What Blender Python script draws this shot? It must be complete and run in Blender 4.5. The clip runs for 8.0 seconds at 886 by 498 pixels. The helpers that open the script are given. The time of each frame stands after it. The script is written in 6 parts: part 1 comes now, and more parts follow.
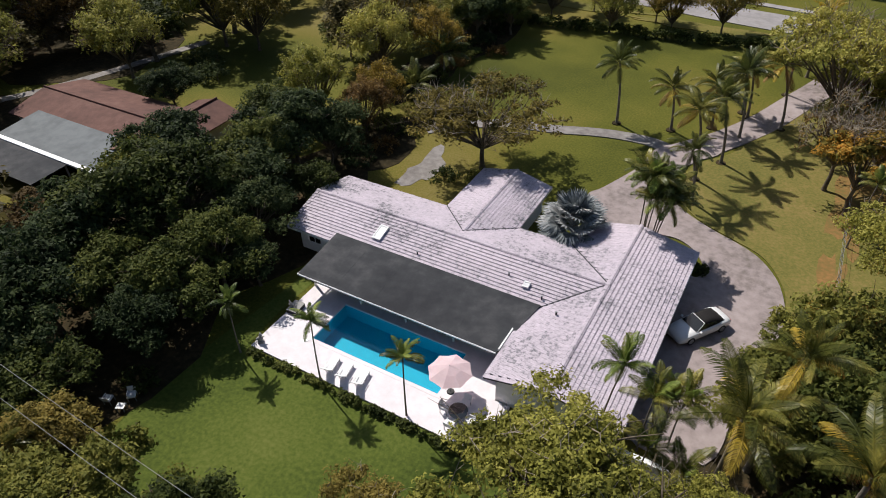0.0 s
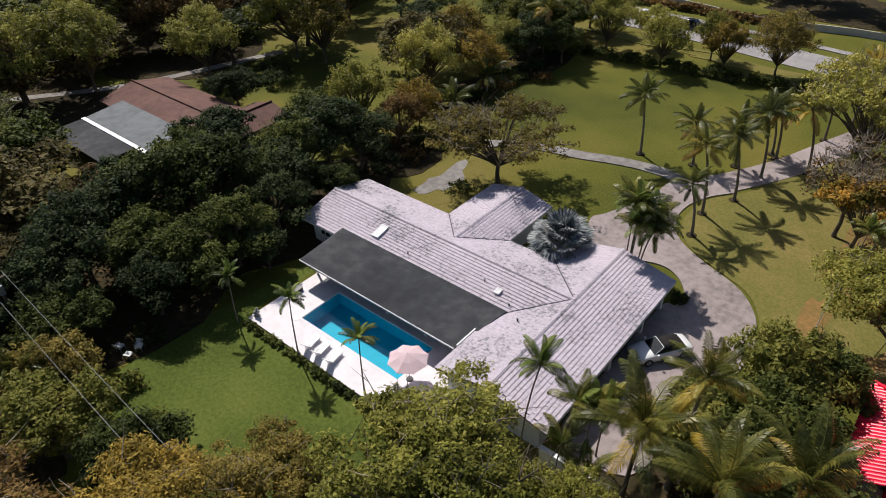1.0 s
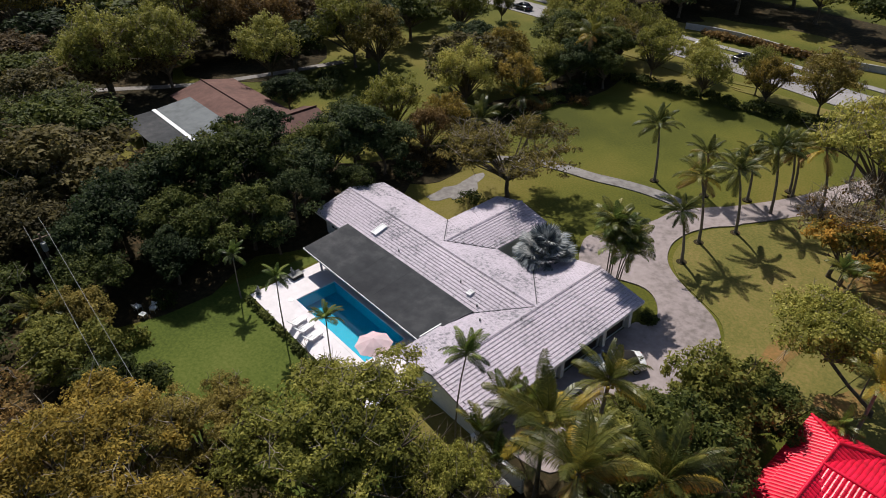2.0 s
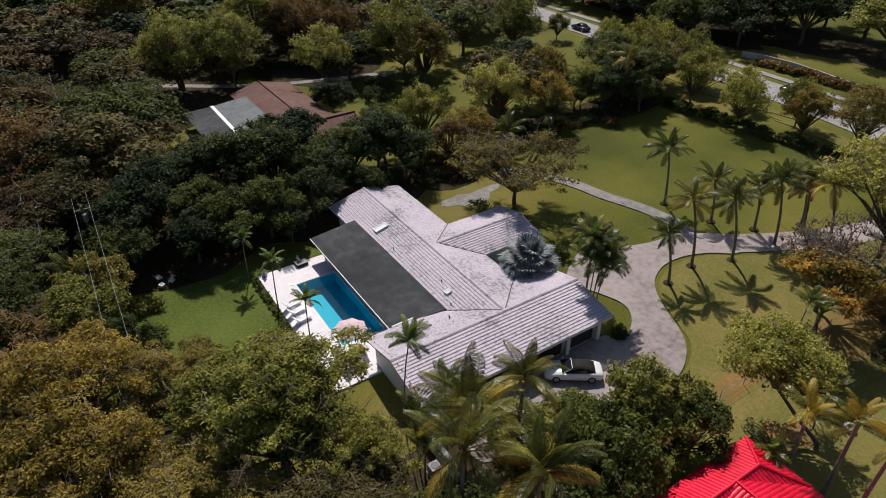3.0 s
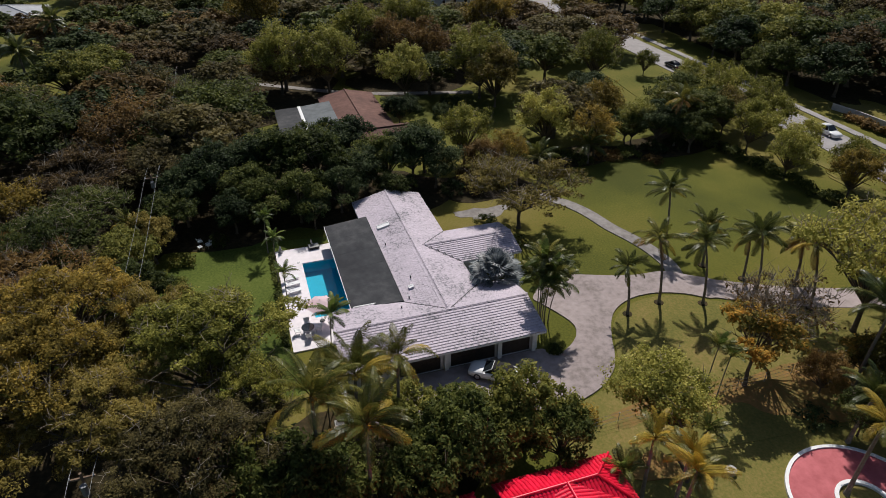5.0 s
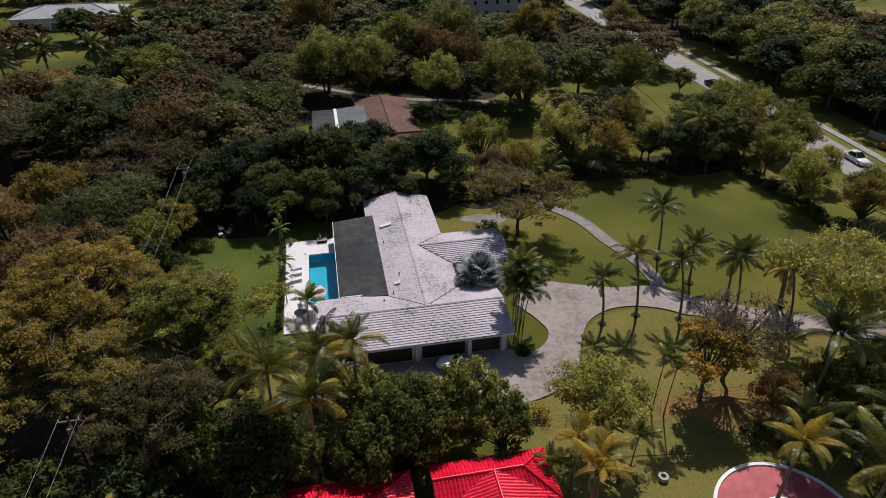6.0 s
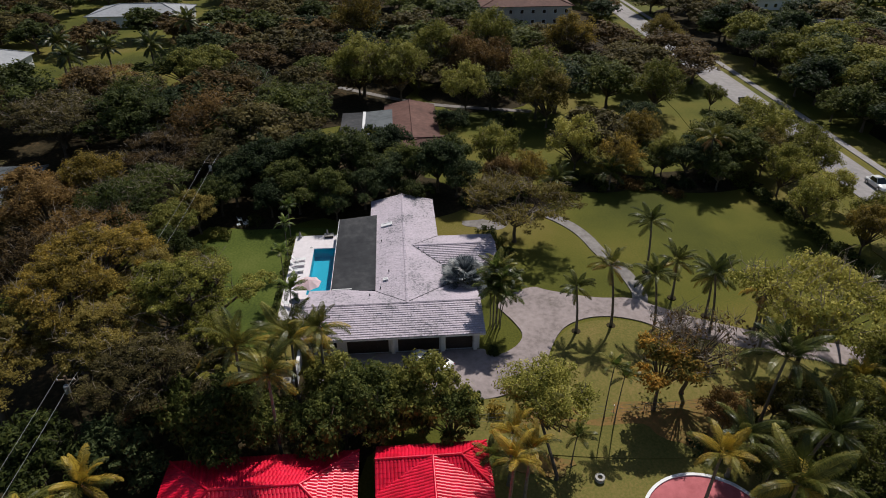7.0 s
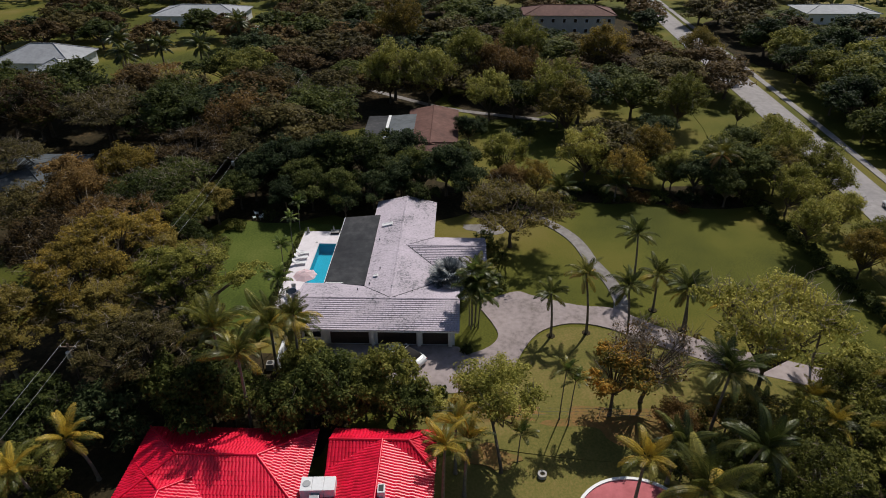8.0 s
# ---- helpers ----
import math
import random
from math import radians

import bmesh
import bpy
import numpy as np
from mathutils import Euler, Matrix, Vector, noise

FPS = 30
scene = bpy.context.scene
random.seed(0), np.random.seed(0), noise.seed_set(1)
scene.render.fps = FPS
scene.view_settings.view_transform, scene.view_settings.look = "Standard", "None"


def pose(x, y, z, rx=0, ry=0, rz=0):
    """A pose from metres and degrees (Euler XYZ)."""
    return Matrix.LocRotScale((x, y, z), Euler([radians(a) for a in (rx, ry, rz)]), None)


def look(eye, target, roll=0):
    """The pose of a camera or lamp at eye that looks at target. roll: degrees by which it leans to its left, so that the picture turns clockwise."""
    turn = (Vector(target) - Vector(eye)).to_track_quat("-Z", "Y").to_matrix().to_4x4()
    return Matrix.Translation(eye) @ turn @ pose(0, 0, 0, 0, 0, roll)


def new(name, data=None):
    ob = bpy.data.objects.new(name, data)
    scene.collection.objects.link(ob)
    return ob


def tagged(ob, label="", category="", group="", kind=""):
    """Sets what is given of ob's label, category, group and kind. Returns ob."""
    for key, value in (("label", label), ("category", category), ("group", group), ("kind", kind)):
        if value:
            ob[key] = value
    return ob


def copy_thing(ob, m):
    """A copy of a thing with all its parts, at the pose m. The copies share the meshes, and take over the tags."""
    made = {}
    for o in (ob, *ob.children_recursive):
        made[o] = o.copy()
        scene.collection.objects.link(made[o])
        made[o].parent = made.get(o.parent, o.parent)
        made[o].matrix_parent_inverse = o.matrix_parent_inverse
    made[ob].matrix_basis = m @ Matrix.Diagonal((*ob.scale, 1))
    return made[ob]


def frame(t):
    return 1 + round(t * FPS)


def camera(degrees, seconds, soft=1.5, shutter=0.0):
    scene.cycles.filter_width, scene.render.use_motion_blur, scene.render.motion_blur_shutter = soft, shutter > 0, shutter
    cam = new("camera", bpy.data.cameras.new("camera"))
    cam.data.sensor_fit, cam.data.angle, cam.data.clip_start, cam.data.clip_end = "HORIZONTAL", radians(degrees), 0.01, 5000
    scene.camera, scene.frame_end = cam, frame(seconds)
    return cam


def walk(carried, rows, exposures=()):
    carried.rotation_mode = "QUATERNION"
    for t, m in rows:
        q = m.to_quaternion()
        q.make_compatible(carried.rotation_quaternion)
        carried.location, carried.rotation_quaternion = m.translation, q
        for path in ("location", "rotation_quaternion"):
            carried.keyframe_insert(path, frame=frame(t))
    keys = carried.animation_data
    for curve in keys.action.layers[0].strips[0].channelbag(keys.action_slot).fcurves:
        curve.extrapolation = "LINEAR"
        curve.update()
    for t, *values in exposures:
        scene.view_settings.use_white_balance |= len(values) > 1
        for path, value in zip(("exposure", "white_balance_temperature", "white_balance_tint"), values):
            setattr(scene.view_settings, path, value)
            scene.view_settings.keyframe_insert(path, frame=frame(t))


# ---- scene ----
cam = camera(68.7, 8.0, soft=0.95)
# a drone's arc round the house: seconds, eye, target, roll
PATH = [
    (0, (8.048, -35.928, 35.584), (7.233, -34.599, 34.33), -2.2),
    (0.5, (12.601, -35.413, 36.142), (11.662, -34.139, 34.919), -2.1),
    (1, (17.127, -34.613, 36.546), (16.07, -33.403, 35.355), -2.0),
    (1.5, (21.619, -33.418, 37.117), (20.458, -32.28, 35.951), -1.8),
    (3, (34.195, -27.171, 38.701), (32.774, -26.295, 37.599), -1.4),
    (3.5, (37.656, -24.649, 39.337), (36.174, -23.861, 38.249), -1.2),
    (4, (41.406, -21.53, 39.957), (39.864, -20.844, 38.885), -1.1),
    (4.5, (44.459, -18.616, 40.545), (42.872, -18.018, 39.484), -0.9),
    (6, (53.489, -8.247, 43.354), (51.809, -7.934, 42.315), -0.4),
    (6.5, (55.807, -4.696, 44.282), (54.11, -4.469, 43.247), -0.2),
    (7, (58.221, -0.483, 45.464), (56.513, -0.353, 44.432), -0.2),
    (7.5, (60.112, 3.284, 46.363), (58.397, 3.332, 45.334), -0.1),
    (8, (61.86, 7.796, 47.399), (60.144, 7.75, 46.373), -0.1),
]
walk(cam, [(t, look(eye, target, roll)) for t, eye, target, roll in PATH], [(0, 0.15), (1.5, 0.1), (3.5, -0.03), (4.5, -0.07), (6.5, -0.2), (8, -0.3)])
# ---- light ----
SUN_AZ, SUN_EL = 155.0, 50.0
world = bpy.data.worlds.new("sky")
scene.world = world
world.use_nodes = True
wn = world.node_tree.nodes
sky = wn.new("ShaderNodeTexSky")
sky.sky_type, sky.sun_disc = "NISHITA", False
sky.sun_elevation, sky.sun_rotation = radians(SUN_EL), radians(90 - SUN_AZ)
wn["Background"].inputs["Strength"].default_value = 0.068
world.node_tree.links.new(sky.outputs[0], wn["Background"].inputs["Color"])
sun_data = bpy.data.lights.new("sun", "SUN")
sun_data.energy, sun_data.angle, sun_data.color = 4.4, radians(0.5), (1.0, 0.95, 0.88)
sun = new("sun", sun_data)
sd = Vector((math.cos(radians(SUN_AZ)) * math.cos(radians(SUN_EL)), math.sin(radians(SUN_AZ)) * math.cos(radians(SUN_EL)), math.sin(radians(SUN_EL))))
sun.matrix_world = look(sd * 200, (0, 0, 0))


# ---- materials ----
def surface(name, stops, scale=1.0, rough=0.8, metal=0.0, bump=0.0, bump_scale=None, blotch=0.35, blotch_scale=None, island=0.0, objrand=0.0,
            translucent=0.0, spec=0.35, sheen_mix=None):
    """A surface whose colour runs through stops by fine and broad noise, with the piece's or object's own shift."""
    m = bpy.data.materials.new(name)
    m.use_nodes = True
    nt = m.node_tree
    n, ln = nt.nodes, nt.links.new
    bsdf = n["Principled BSDF"]
    co = n.new("ShaderNodeTexCoord")
    geo = n.new("ShaderNodeNewGeometry")
    fine = n.new("ShaderNodeTexNoise")
    fine.inputs["Scale"].default_value, fine.inputs["Detail"].default_value, fine.inputs["Roughness"].default_value = scale, 6.0, 0.62
    ln(geo.outputs["Position"], fine.inputs["Vector"])
    broad = n.new("ShaderNodeTexNoise")
    broad.inputs["Scale"].default_value = blotch_scale or scale * 0.13
    broad.inputs["Detail"].default_value = 4.0
    ln(geo.outputs["Position"], broad.inputs["Vector"])
    mix = n.new("ShaderNodeMath")
    mix.operation = "MULTIPLY_ADD"
    ln(broad.outputs["Fac"], mix.inputs[0])
    mix.inputs[1].default_value = blotch * 2.0
    mix.inputs[2].default_value = -blotch
    add = n.new("ShaderNodeMath")
    ln(fine.outputs["Fac"], add.inputs[0])
    ln(mix.outputs[0], add.inputs[1])
    last = add
    for amount, node, socket in ((island, geo, "Random Per Island"), (objrand, n.new("ShaderNodeObjectInfo"), "Random")):
        if amount:
            k = n.new("ShaderNodeMath")
            k.operation = "MULTIPLY_ADD"
            ln(node.outputs[socket], k.inputs[0])
            k.inputs[1].default_value = amount
            k.inputs[2].default_value = -amount / 2
            a2 = n.new("ShaderNodeMath")
            ln(last.outputs[0], a2.inputs[0])
            ln(k.outputs[0], a2.inputs[1])
            last = a2
    ramp = n.new("ShaderNodeValToRGB")
    el = ramp.color_ramp.elements
    while len(el) < len(stops):
        el.new(0.5)
    for e, (p, c) in zip(el, stops):
        e.position, e.color = p, (*c, 1)
    ln(last.outputs[0], ramp.inputs[0])
    ln(ramp.outputs[0], bsdf.inputs["Base Color"])
    bsdf.inputs["Roughness"].default_value, bsdf.inputs["Metallic"].default_value = rough, metal
    bsdf.inputs["Specular IOR Level"].default_value = spec
    if bump:
        b = n.new("ShaderNodeBump")
        b.inputs["Strength"].default_value, b.inputs["Distance"].default_value = bump, 0.05
        nz = n.new("ShaderNodeTexNoise")
        nz.inputs["Scale"].default_value, nz.inputs["Detail"].default_value = bump_scale or scale * 2, 5.0
        ln(geo.outputs["Position"], nz.inputs["Vector"])
        ln(nz.outputs["Fac"], b.inputs["Height"])
        ln(b.outputs[0], bsdf.inputs["Normal"])
    if translucent:
        tr = n.new("ShaderNodeBsdfTranslucent")
        ln(ramp.outputs[0], tr.inputs["Color"])
        ms = n.new("ShaderNodeMixShader")
        ms.inputs[0].default_value = translucent
        ln(bsdf.outputs[0], ms.inputs[1])
        ln(tr.outputs[0], ms.inputs[2])
        ln(ms.outputs[0], n["Material Output"].inputs["Surface"])
    return m


def tone(c, k=0.18):
    """Stops from a darker to a lighter shade of one colour."""
    return [(0.3, tuple(v * (1 - k) for v in c)), (0.7, tuple(min(1, v * (1 + k)) for v in c))]


def leaf(name, dark, mid, light, rough=0.65, trans=0.38, spec=0.14, island=0.42):
    dark, mid, light = ([min(0.85, k * v) for k, v in zip((1.3, 1.2, 1.25), c)] for c in (dark, mid, light))
    return surface(name, [(0.2, dark), (0.5, mid), (0.85, light)], 0.6, rough, blotch=0.4, blotch_scale=0.16, island=island, objrand=0.3, translucent=trans, spec=spec)


M = {}
M["grass"] = surface("lawn_grass", [(0.2, (0.056, 0.064, 0.009)), (0.5, (0.105, 0.108, 0.015)), (0.68, (0.15, 0.128, 0.024)), (0.9, (0.19, 0.155, 0.05))], 4.5, 0.9, bump=0.25, bump_scale=14, blotch=1.0, blotch_scale=0.04, spec=0.15)
M["lush"] = surface("watered_grass", [(0.2, (0.042, 0.062, 0.010)), (0.5, (0.085, 0.112, 0.018)), (0.85, (0.14, 0.15, 0.036)), (0.97, (0.20, 0.17, 0.06))], 3.5, 0.9, bump=0.12, bump_scale=24, blotch=0.7, blotch_scale=0.08, spec=0.15)
M["dry"] = surface("dry_grass", [(0.2, (0.10, 0.105, 0.028)), (0.5, (0.165, 0.148, 0.042)), (0.85, (0.27, 0.19, 0.075))], 4.0, 0.95, bump=0.5, bump_scale=8, blotch=0.4, blotch_scale=0.14, spec=0.1)
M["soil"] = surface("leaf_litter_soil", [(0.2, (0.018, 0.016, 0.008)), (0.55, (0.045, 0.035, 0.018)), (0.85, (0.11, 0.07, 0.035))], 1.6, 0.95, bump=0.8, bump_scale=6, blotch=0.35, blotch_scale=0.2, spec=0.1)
M["clay"] = surface("orange_bare_earth", [(0.3, (0.16, 0.135, 0.045)), (0.5, (0.21, 0.135, 0.048)), (0.85, (0.34, 0.175, 0.07))], 3.0, 0.95, bump=0.5, blotch=0.35, blotch_scale=0.25, spec=0.1)
M["concrete"] = surface("driveway_concrete", [(0.15, (0.16, 0.135, 0.12)), (0.42, (0.29, 0.24, 0.235)), (0.65, (0.36, 0.30, 0.295)), (0.9, (0.41, 0.345, 0.34))], 1.5, 0.85, bump=0.2, bump_scale=12, blotch=0.6, blotch_scale=0.13)
M["path"] = surface("weathered_path_concrete", [(0.2, (0.13, 0.115, 0.11)), (0.5, (0.23, 0.21, 0.20)), (0.8, (0.32, 0.30, 0.29))], 1.3, 0.88, bump=0.25, bump_scale=12, blotch=0.4, blotch_scale=0.2)
M["road"] = surface("pale_road", [(0.25, (0.23, 0.215, 0.215)), (0.75, (0.36, 0.335, 0.335))], 0.7, 0.85, blotch=0.3, blotch_scale=0.1)
M["kerb"] = surface("kerb_concrete", tone((0.42, 0.40, 0.38)), 2.0, 0.85)
M["tile"] = surface("weathered_roof_tile", [(0.14, (0.11, 0.11, 0.125)), (0.32, (0.27, 0.25, 0.28)), (0.43, (0.465, 0.41, 0.465)), (0.72, (0.585, 0.51, 0.58))], 3.6, 0.75, bump=0.35, bump_scale=10, blotch=0.42, blotch_scale=0.24, island=0.14, spec=0.3)
M["tile_piece"] = surface("weathered_single_tile", [(0.14, (0.11, 0.11, 0.125)), (0.32, (0.27, 0.25, 0.28)), (0.43, (0.465, 0.41, 0.465)), (0.72, (0.585, 0.51, 0.58))], 3.6, 0.75, bump=0.35, bump_scale=10, blotch=0.42, blotch_scale=0.24, objrand=0.14, spec=0.3)
M["roofbase"] = surface("roof_felt", tone((0.05, 0.05, 0.055)), 2, 0.9)
M["flatroof"] = surface("dark_roll_roofing", [(0.2, (0.026, 0.027, 0.032)), (0.52, (0.042, 0.044, 0.049)), (0.74, (0.066, 0.066, 0.071)), (0.95, (0.12, 0.115, 0.12))], 0.9, 0.92, bump=0.12, bump_scale=14, blotch=0.55, blotch_scale=0.22)
M["white"] = surface("white_stucco", tone((0.74, 0.74, 0.74), 0.07), 3, 0.8, bump=0.12, bump_scale=30)
M["trim"] = surface("white_paint_trim", tone((0.78, 0.78, 0.79), 0.05), 4, 0.55)
M["deck"] = surface("white_pool_deck", tone((0.74, 0.69, 0.72), 0.08), 1.6, 0.7, bump=0.08, bump_scale=20)
M["door"] = surface("dark_brown_garage_door", tone((0.055, 0.042, 0.036), 0.25), 4, 0.55)
M["dark"] = surface("dark_opening", tone((0.015, 0.015, 0.016), 0.2), 3, 0.6)
M["bark"] = surface("grey_brown_bark", [(0.25, (0.05, 0.038, 0.026)), (0.7, (0.16, 0.125, 0.09))], 3.0, 0.9, bump=0.6, bump_scale=8)
M["palebark"] = surface("pale_palm_bark", [(0.25, (0.10, 0.085, 0.065)), (0.7, (0.24, 0.205, 0.165))], 4.0, 0.9, bump=0.5, bump_scale=12)
M["twig"] = surface("bare_grey_twigs", [(0.25, (0.19, 0.155, 0.115)), (0.7, (0.38, 0.32, 0.25))], 3.0, 0.9)
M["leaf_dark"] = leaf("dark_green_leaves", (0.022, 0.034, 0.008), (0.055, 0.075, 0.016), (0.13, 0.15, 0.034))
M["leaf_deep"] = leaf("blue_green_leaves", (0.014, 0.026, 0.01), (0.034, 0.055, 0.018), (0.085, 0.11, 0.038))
M["leaf_mid"] = leaf("green_leaves", (0.05, 0.06, 0.012), (0.12, 0.135, 0.026), (0.24, 0.24, 0.055))
M["leaf_olive"] = leaf("olive_leaves", (0.07, 0.06, 0.014), (0.17, 0.145, 0.032), (0.3, 0.25, 0.065))
M["leaf_lime"] = leaf("lime_leaves", (0.08, 0.09, 0.015), (0.19, 0.2, 0.038), (0.33, 0.33, 0.085))
M["leaf_spring"] = leaf("spring_green_leaves", (0.085, 0.095, 0.016), (0.235, 0.245, 0.046), (0.46, 0.44, 0.115))
M["leaf_brown"] = leaf("brown_olive_leaves", (0.06, 0.04, 0.013), (0.145, 0.095, 0.03), (0.26, 0.175, 0.055))
M["leaf_gold"] = leaf("gold_brown_leaves", (0.075, 0.062, 0.011), (0.21, 0.165, 0.03), (0.44, 0.33, 0.065))
M["leaf_orange"] = leaf("orange_tinged_leaves", (0.05, 0.056, 0.012), (0.145, 0.135, 0.028), (0.46, 0.27, 0.045))
# umber with shade put into the leaf colour, for the darker woods
M["leaf_umber_shade"] = leaf("shaded_umber_leaves", (0.03, 0.022, 0.009), (0.085, 0.06, 0.022), (0.16, 0.115, 0.04))
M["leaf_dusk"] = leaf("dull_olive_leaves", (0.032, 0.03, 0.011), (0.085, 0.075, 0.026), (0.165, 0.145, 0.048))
# the palest frond tone also has sun highlights put into the colour
M["frond"] = leaf("palm_frond_green", (0.022, 0.032, 0.007), (0.08, 0.092, 0.016), (0.30, 0.28, 0.06), rough=0.38, trans=0.28, spec=0.34, island=0.16)
M["frond_dark"] = leaf("dark_palm_frond", (0.018, 0.03, 0.007), (0.055, 0.074, 0.015), (0.19, 0.195, 0.048), rough=0.38, trans=0.28, spec=0.34, island=0.16)
M["frond_fresh"] = leaf("fresh_palm_frond", (0.035, 0.06, 0.012), (0.10, 0.15, 0.03), (0.28, 0.34, 0.075), rough=0.42, trans=0.3, spec=0.25, island=0.16)
M["frond_gold"] = leaf("yellowing_palm_frond", (0.12, 0.10, 0.013), (0.30, 0.23, 0.026), (0.50, 0.38, 0.05), rough=0.5, trans=0.3, spec=0.4, island=0.2)
M["frond_dry"] = leaf("dry_palm_frond", (0.10, 0.06, 0.02), (0.22, 0.14, 0.05), (0.38, 0.25, 0.10), rough=0.6, trans=0.2, island=0.2)
M["silver"] = leaf("silver_blue_fan_leaf", (0.07, 0.09, 0.095), (0.17, 0.205, 0.205), (0.40, 0.43, 0.41), rough=0.42, trans=0.15)
M["red_tile"] = surface("glazed_red_tile", [(0.2, (0.48, 0.003, 0.02)), (0.55, (0.80, 0.006, 0.045)), (0.85, (0.88, 0.018, 0.07))], 0.9, 0.38, blotch=0.35, blotch_scale=0.2, island=0.2, spec=0.5)
M["brown_roof"] = surface("red_brown_shingle", [(0.2, (0.08, 0.036, 0.029)), (0.6, (0.14, 0.066, 0.052)), (0.9, (0.19, 0.10, 0.08))], 1.0, 0.85, bump=0.2, bump_scale=12, blotch=0.4, blotch_scale=0.18)
M["grey_roof"] = surface("blue_grey_flat_roof", [(0.2, (0.055, 0.066, 0.076)), (0.7, (0.115, 0.13, 0.142))], 0.8, 0.7, blotch=0.45, blotch_scale=0.2)
M["pale_roof"] = surface("pale_grey_roof", tone((0.34, 0.35, 0.37), 0.15), 0.8, 0.75)
M["cream"] = surface("cream_wall", tone((0.52, 0.48, 0.42), 0.1), 2, 0.85)
M["plaster_pool"] = surface("blue_pool_plaster", tone((0.075, 0.53, 0.67), 0.06), 2, 0.6)
M["carwhite"] = surface("white_car_paint", tone((0.80, 0.80, 0.81), 0.02), 2, 0.22, spec=0.6)
M["carblack"] = surface("black_car_paint", tone((0.012, 0.012, 0.014), 0.1), 2, 0.2, spec=0.6)
M["softtop"] = surface("black_canvas_top", tone((0.012, 0.010, 0.010), 0.2), 6, 0.85)
M["rubber"] = surface("tyre_rubber", tone((0.012, 0.012, 0.012), 0.2), 6, 0.8)
M["alloy"] = surface("alloy_wheel", tone((0.55, 0.55, 0.57), 0.1), 6, 0.3, metal=0.9)
M["glass"] = surface("dark_glass", tone((0.012, 0.016, 0.02), 0.1), 3, 0.06, spec=0.8)
M["lampred"] = surface("tail_lamp_red", tone((0.35, 0.01, 0.01), 0.1), 6, 0.25)
M["pink"] = surface("pale_pink_canvas", tone((0.95, 0.80, 0.82), 0.03), 3, 0.85, translucent=0.3)
M["metal"] = surface("grey_metal", tone((0.36, 0.37, 0.38), 0.12), 4, 0.45, metal=0.6)
M["wood"] = surface("weathered_wood", tone((0.16, 0.11, 0.075), 0.3), 5, 0.8)
M["plastic"] = surface("white_plastic", tone((0.75, 0.75, 0.76), 0.06), 4, 0.5)
M["blackbox"] = surface("black_metal_box", tone((0.02, 0.02, 0.022), 0.2), 4, 0.5)
M["statue"] = surface("grey_cast_stone", tone((0.33, 0.32, 0.31), 0.25), 9, 0.9)
M["terracotta"] = surface("red_paving", [(0.2, (0.34, 0.07, 0.08)), (0.8, (0.56, 0.15, 0.17))], 1.2, 0.75, blotch=0.35)
M["wire"] = surface("grey_cable", tone((0.28, 0.28, 0.28), 0.2), 4, 0.6)
wm = bpy.data.materials.new("clear_pool_water")
wm.use_nodes = True
wt = wm.node_tree
tb, gl, fr, mx = (wt.nodes.new("ShaderNodeBsdf" + k) if k != "F" else wt.nodes.new("ShaderNodeFresnel") for k in ("Transparent", "Glossy", "F", "Transparent"))
mx = wt.nodes.new("ShaderNodeMixShader")
tb.inputs["Color"].default_value = (0.25, 0.70, 0.80, 1)
gl.inputs["Roughness"].default_value = 0.04
fr.inputs["IOR"].default_value = 1.33
wb, wz = wt.nodes.new("ShaderNodeBump"), wt.nodes.new("ShaderNodeTexNoise")
wz.inputs["Scale"].default_value = 2.5
wb.inputs["Strength"].default_value, wb.inputs["Distance"].default_value = 0.15, 0.03
wt.links.new(wz.outputs["Fac"], wb.inputs["Height"])
wt.links.new(wb.outputs[0], gl.inputs["Normal"])
wt.links.new(fr.outputs[0], mx.inputs[0])
wt.links.new(tb.outputs[0], mx.inputs[1])
wt.links.new(gl.outputs[0], mx.inputs[2])
wt.links.new(mx.outputs[0], wt.nodes["Material Output"].inputs["Surface"])
M["water"] = wm


# ---- building helpers ----
def mesh_of(name, verts, faces, material, smooth=False):
    me = bpy.data.meshes.new(name)
    me.from_pydata([tuple(v) for v in verts], [], [tuple(f) for f in faces])
    me.materials.append(material)
    if smooth:
        me.polygons.foreach_set("use_smooth", [True] * len(me.polygons))
    me.update()
    return me


def quads(name, v, material):
    """Many separate leaves at once from an array (count, corners, 3)."""
    n, k = v.shape[0], v.shape[1]
    me = bpy.data.meshes.new(name)
    me.vertices.add(n * k)
    me.vertices.foreach_set("co", np.ascontiguousarray(v, dtype=np.float32).ravel())
    me.loops.add(n * k)
    me.loops.foreach_set("vertex_index", np.arange(n * k, dtype=np.int32))
    me.polygons.add(n)
    me.polygons.foreach_set("loop_start", np.arange(0, n * k, k, dtype=np.int32))
    me.materials.append(material)
    me.update()
    me.validate()
    return me


def thing(name, x, y, z, rz, label, category, group="", kind=""):
    ob = tagged(new(name), label, category, group, kind)
    ob.empty_display_size = 0.3
    ob.matrix_basis = pose(x, y, z, 0, 0, rz)
    return ob


def hang(name, me, parent, label="", at=None):
    """Links a mesh as one part under a thing or a part."""
    ob = new(name, me)
    ob.parent = parent
    if at is not None:
        ob.matrix_basis = at
    if label:
        ob["label"] = label
    return ob


def part(name, bm, material, parent, label="", smooth=False, at=None):
    me = bpy.data.meshes.new(name)
    bm.to_mesh(me)
    bm.free()
    me.materials.append(material)
    if smooth:
        me.polygons.foreach_set("use_smooth", [True] * len(me.polygons))
    return hang(name, me, parent, label, at) if parent is not None else new(name, me)


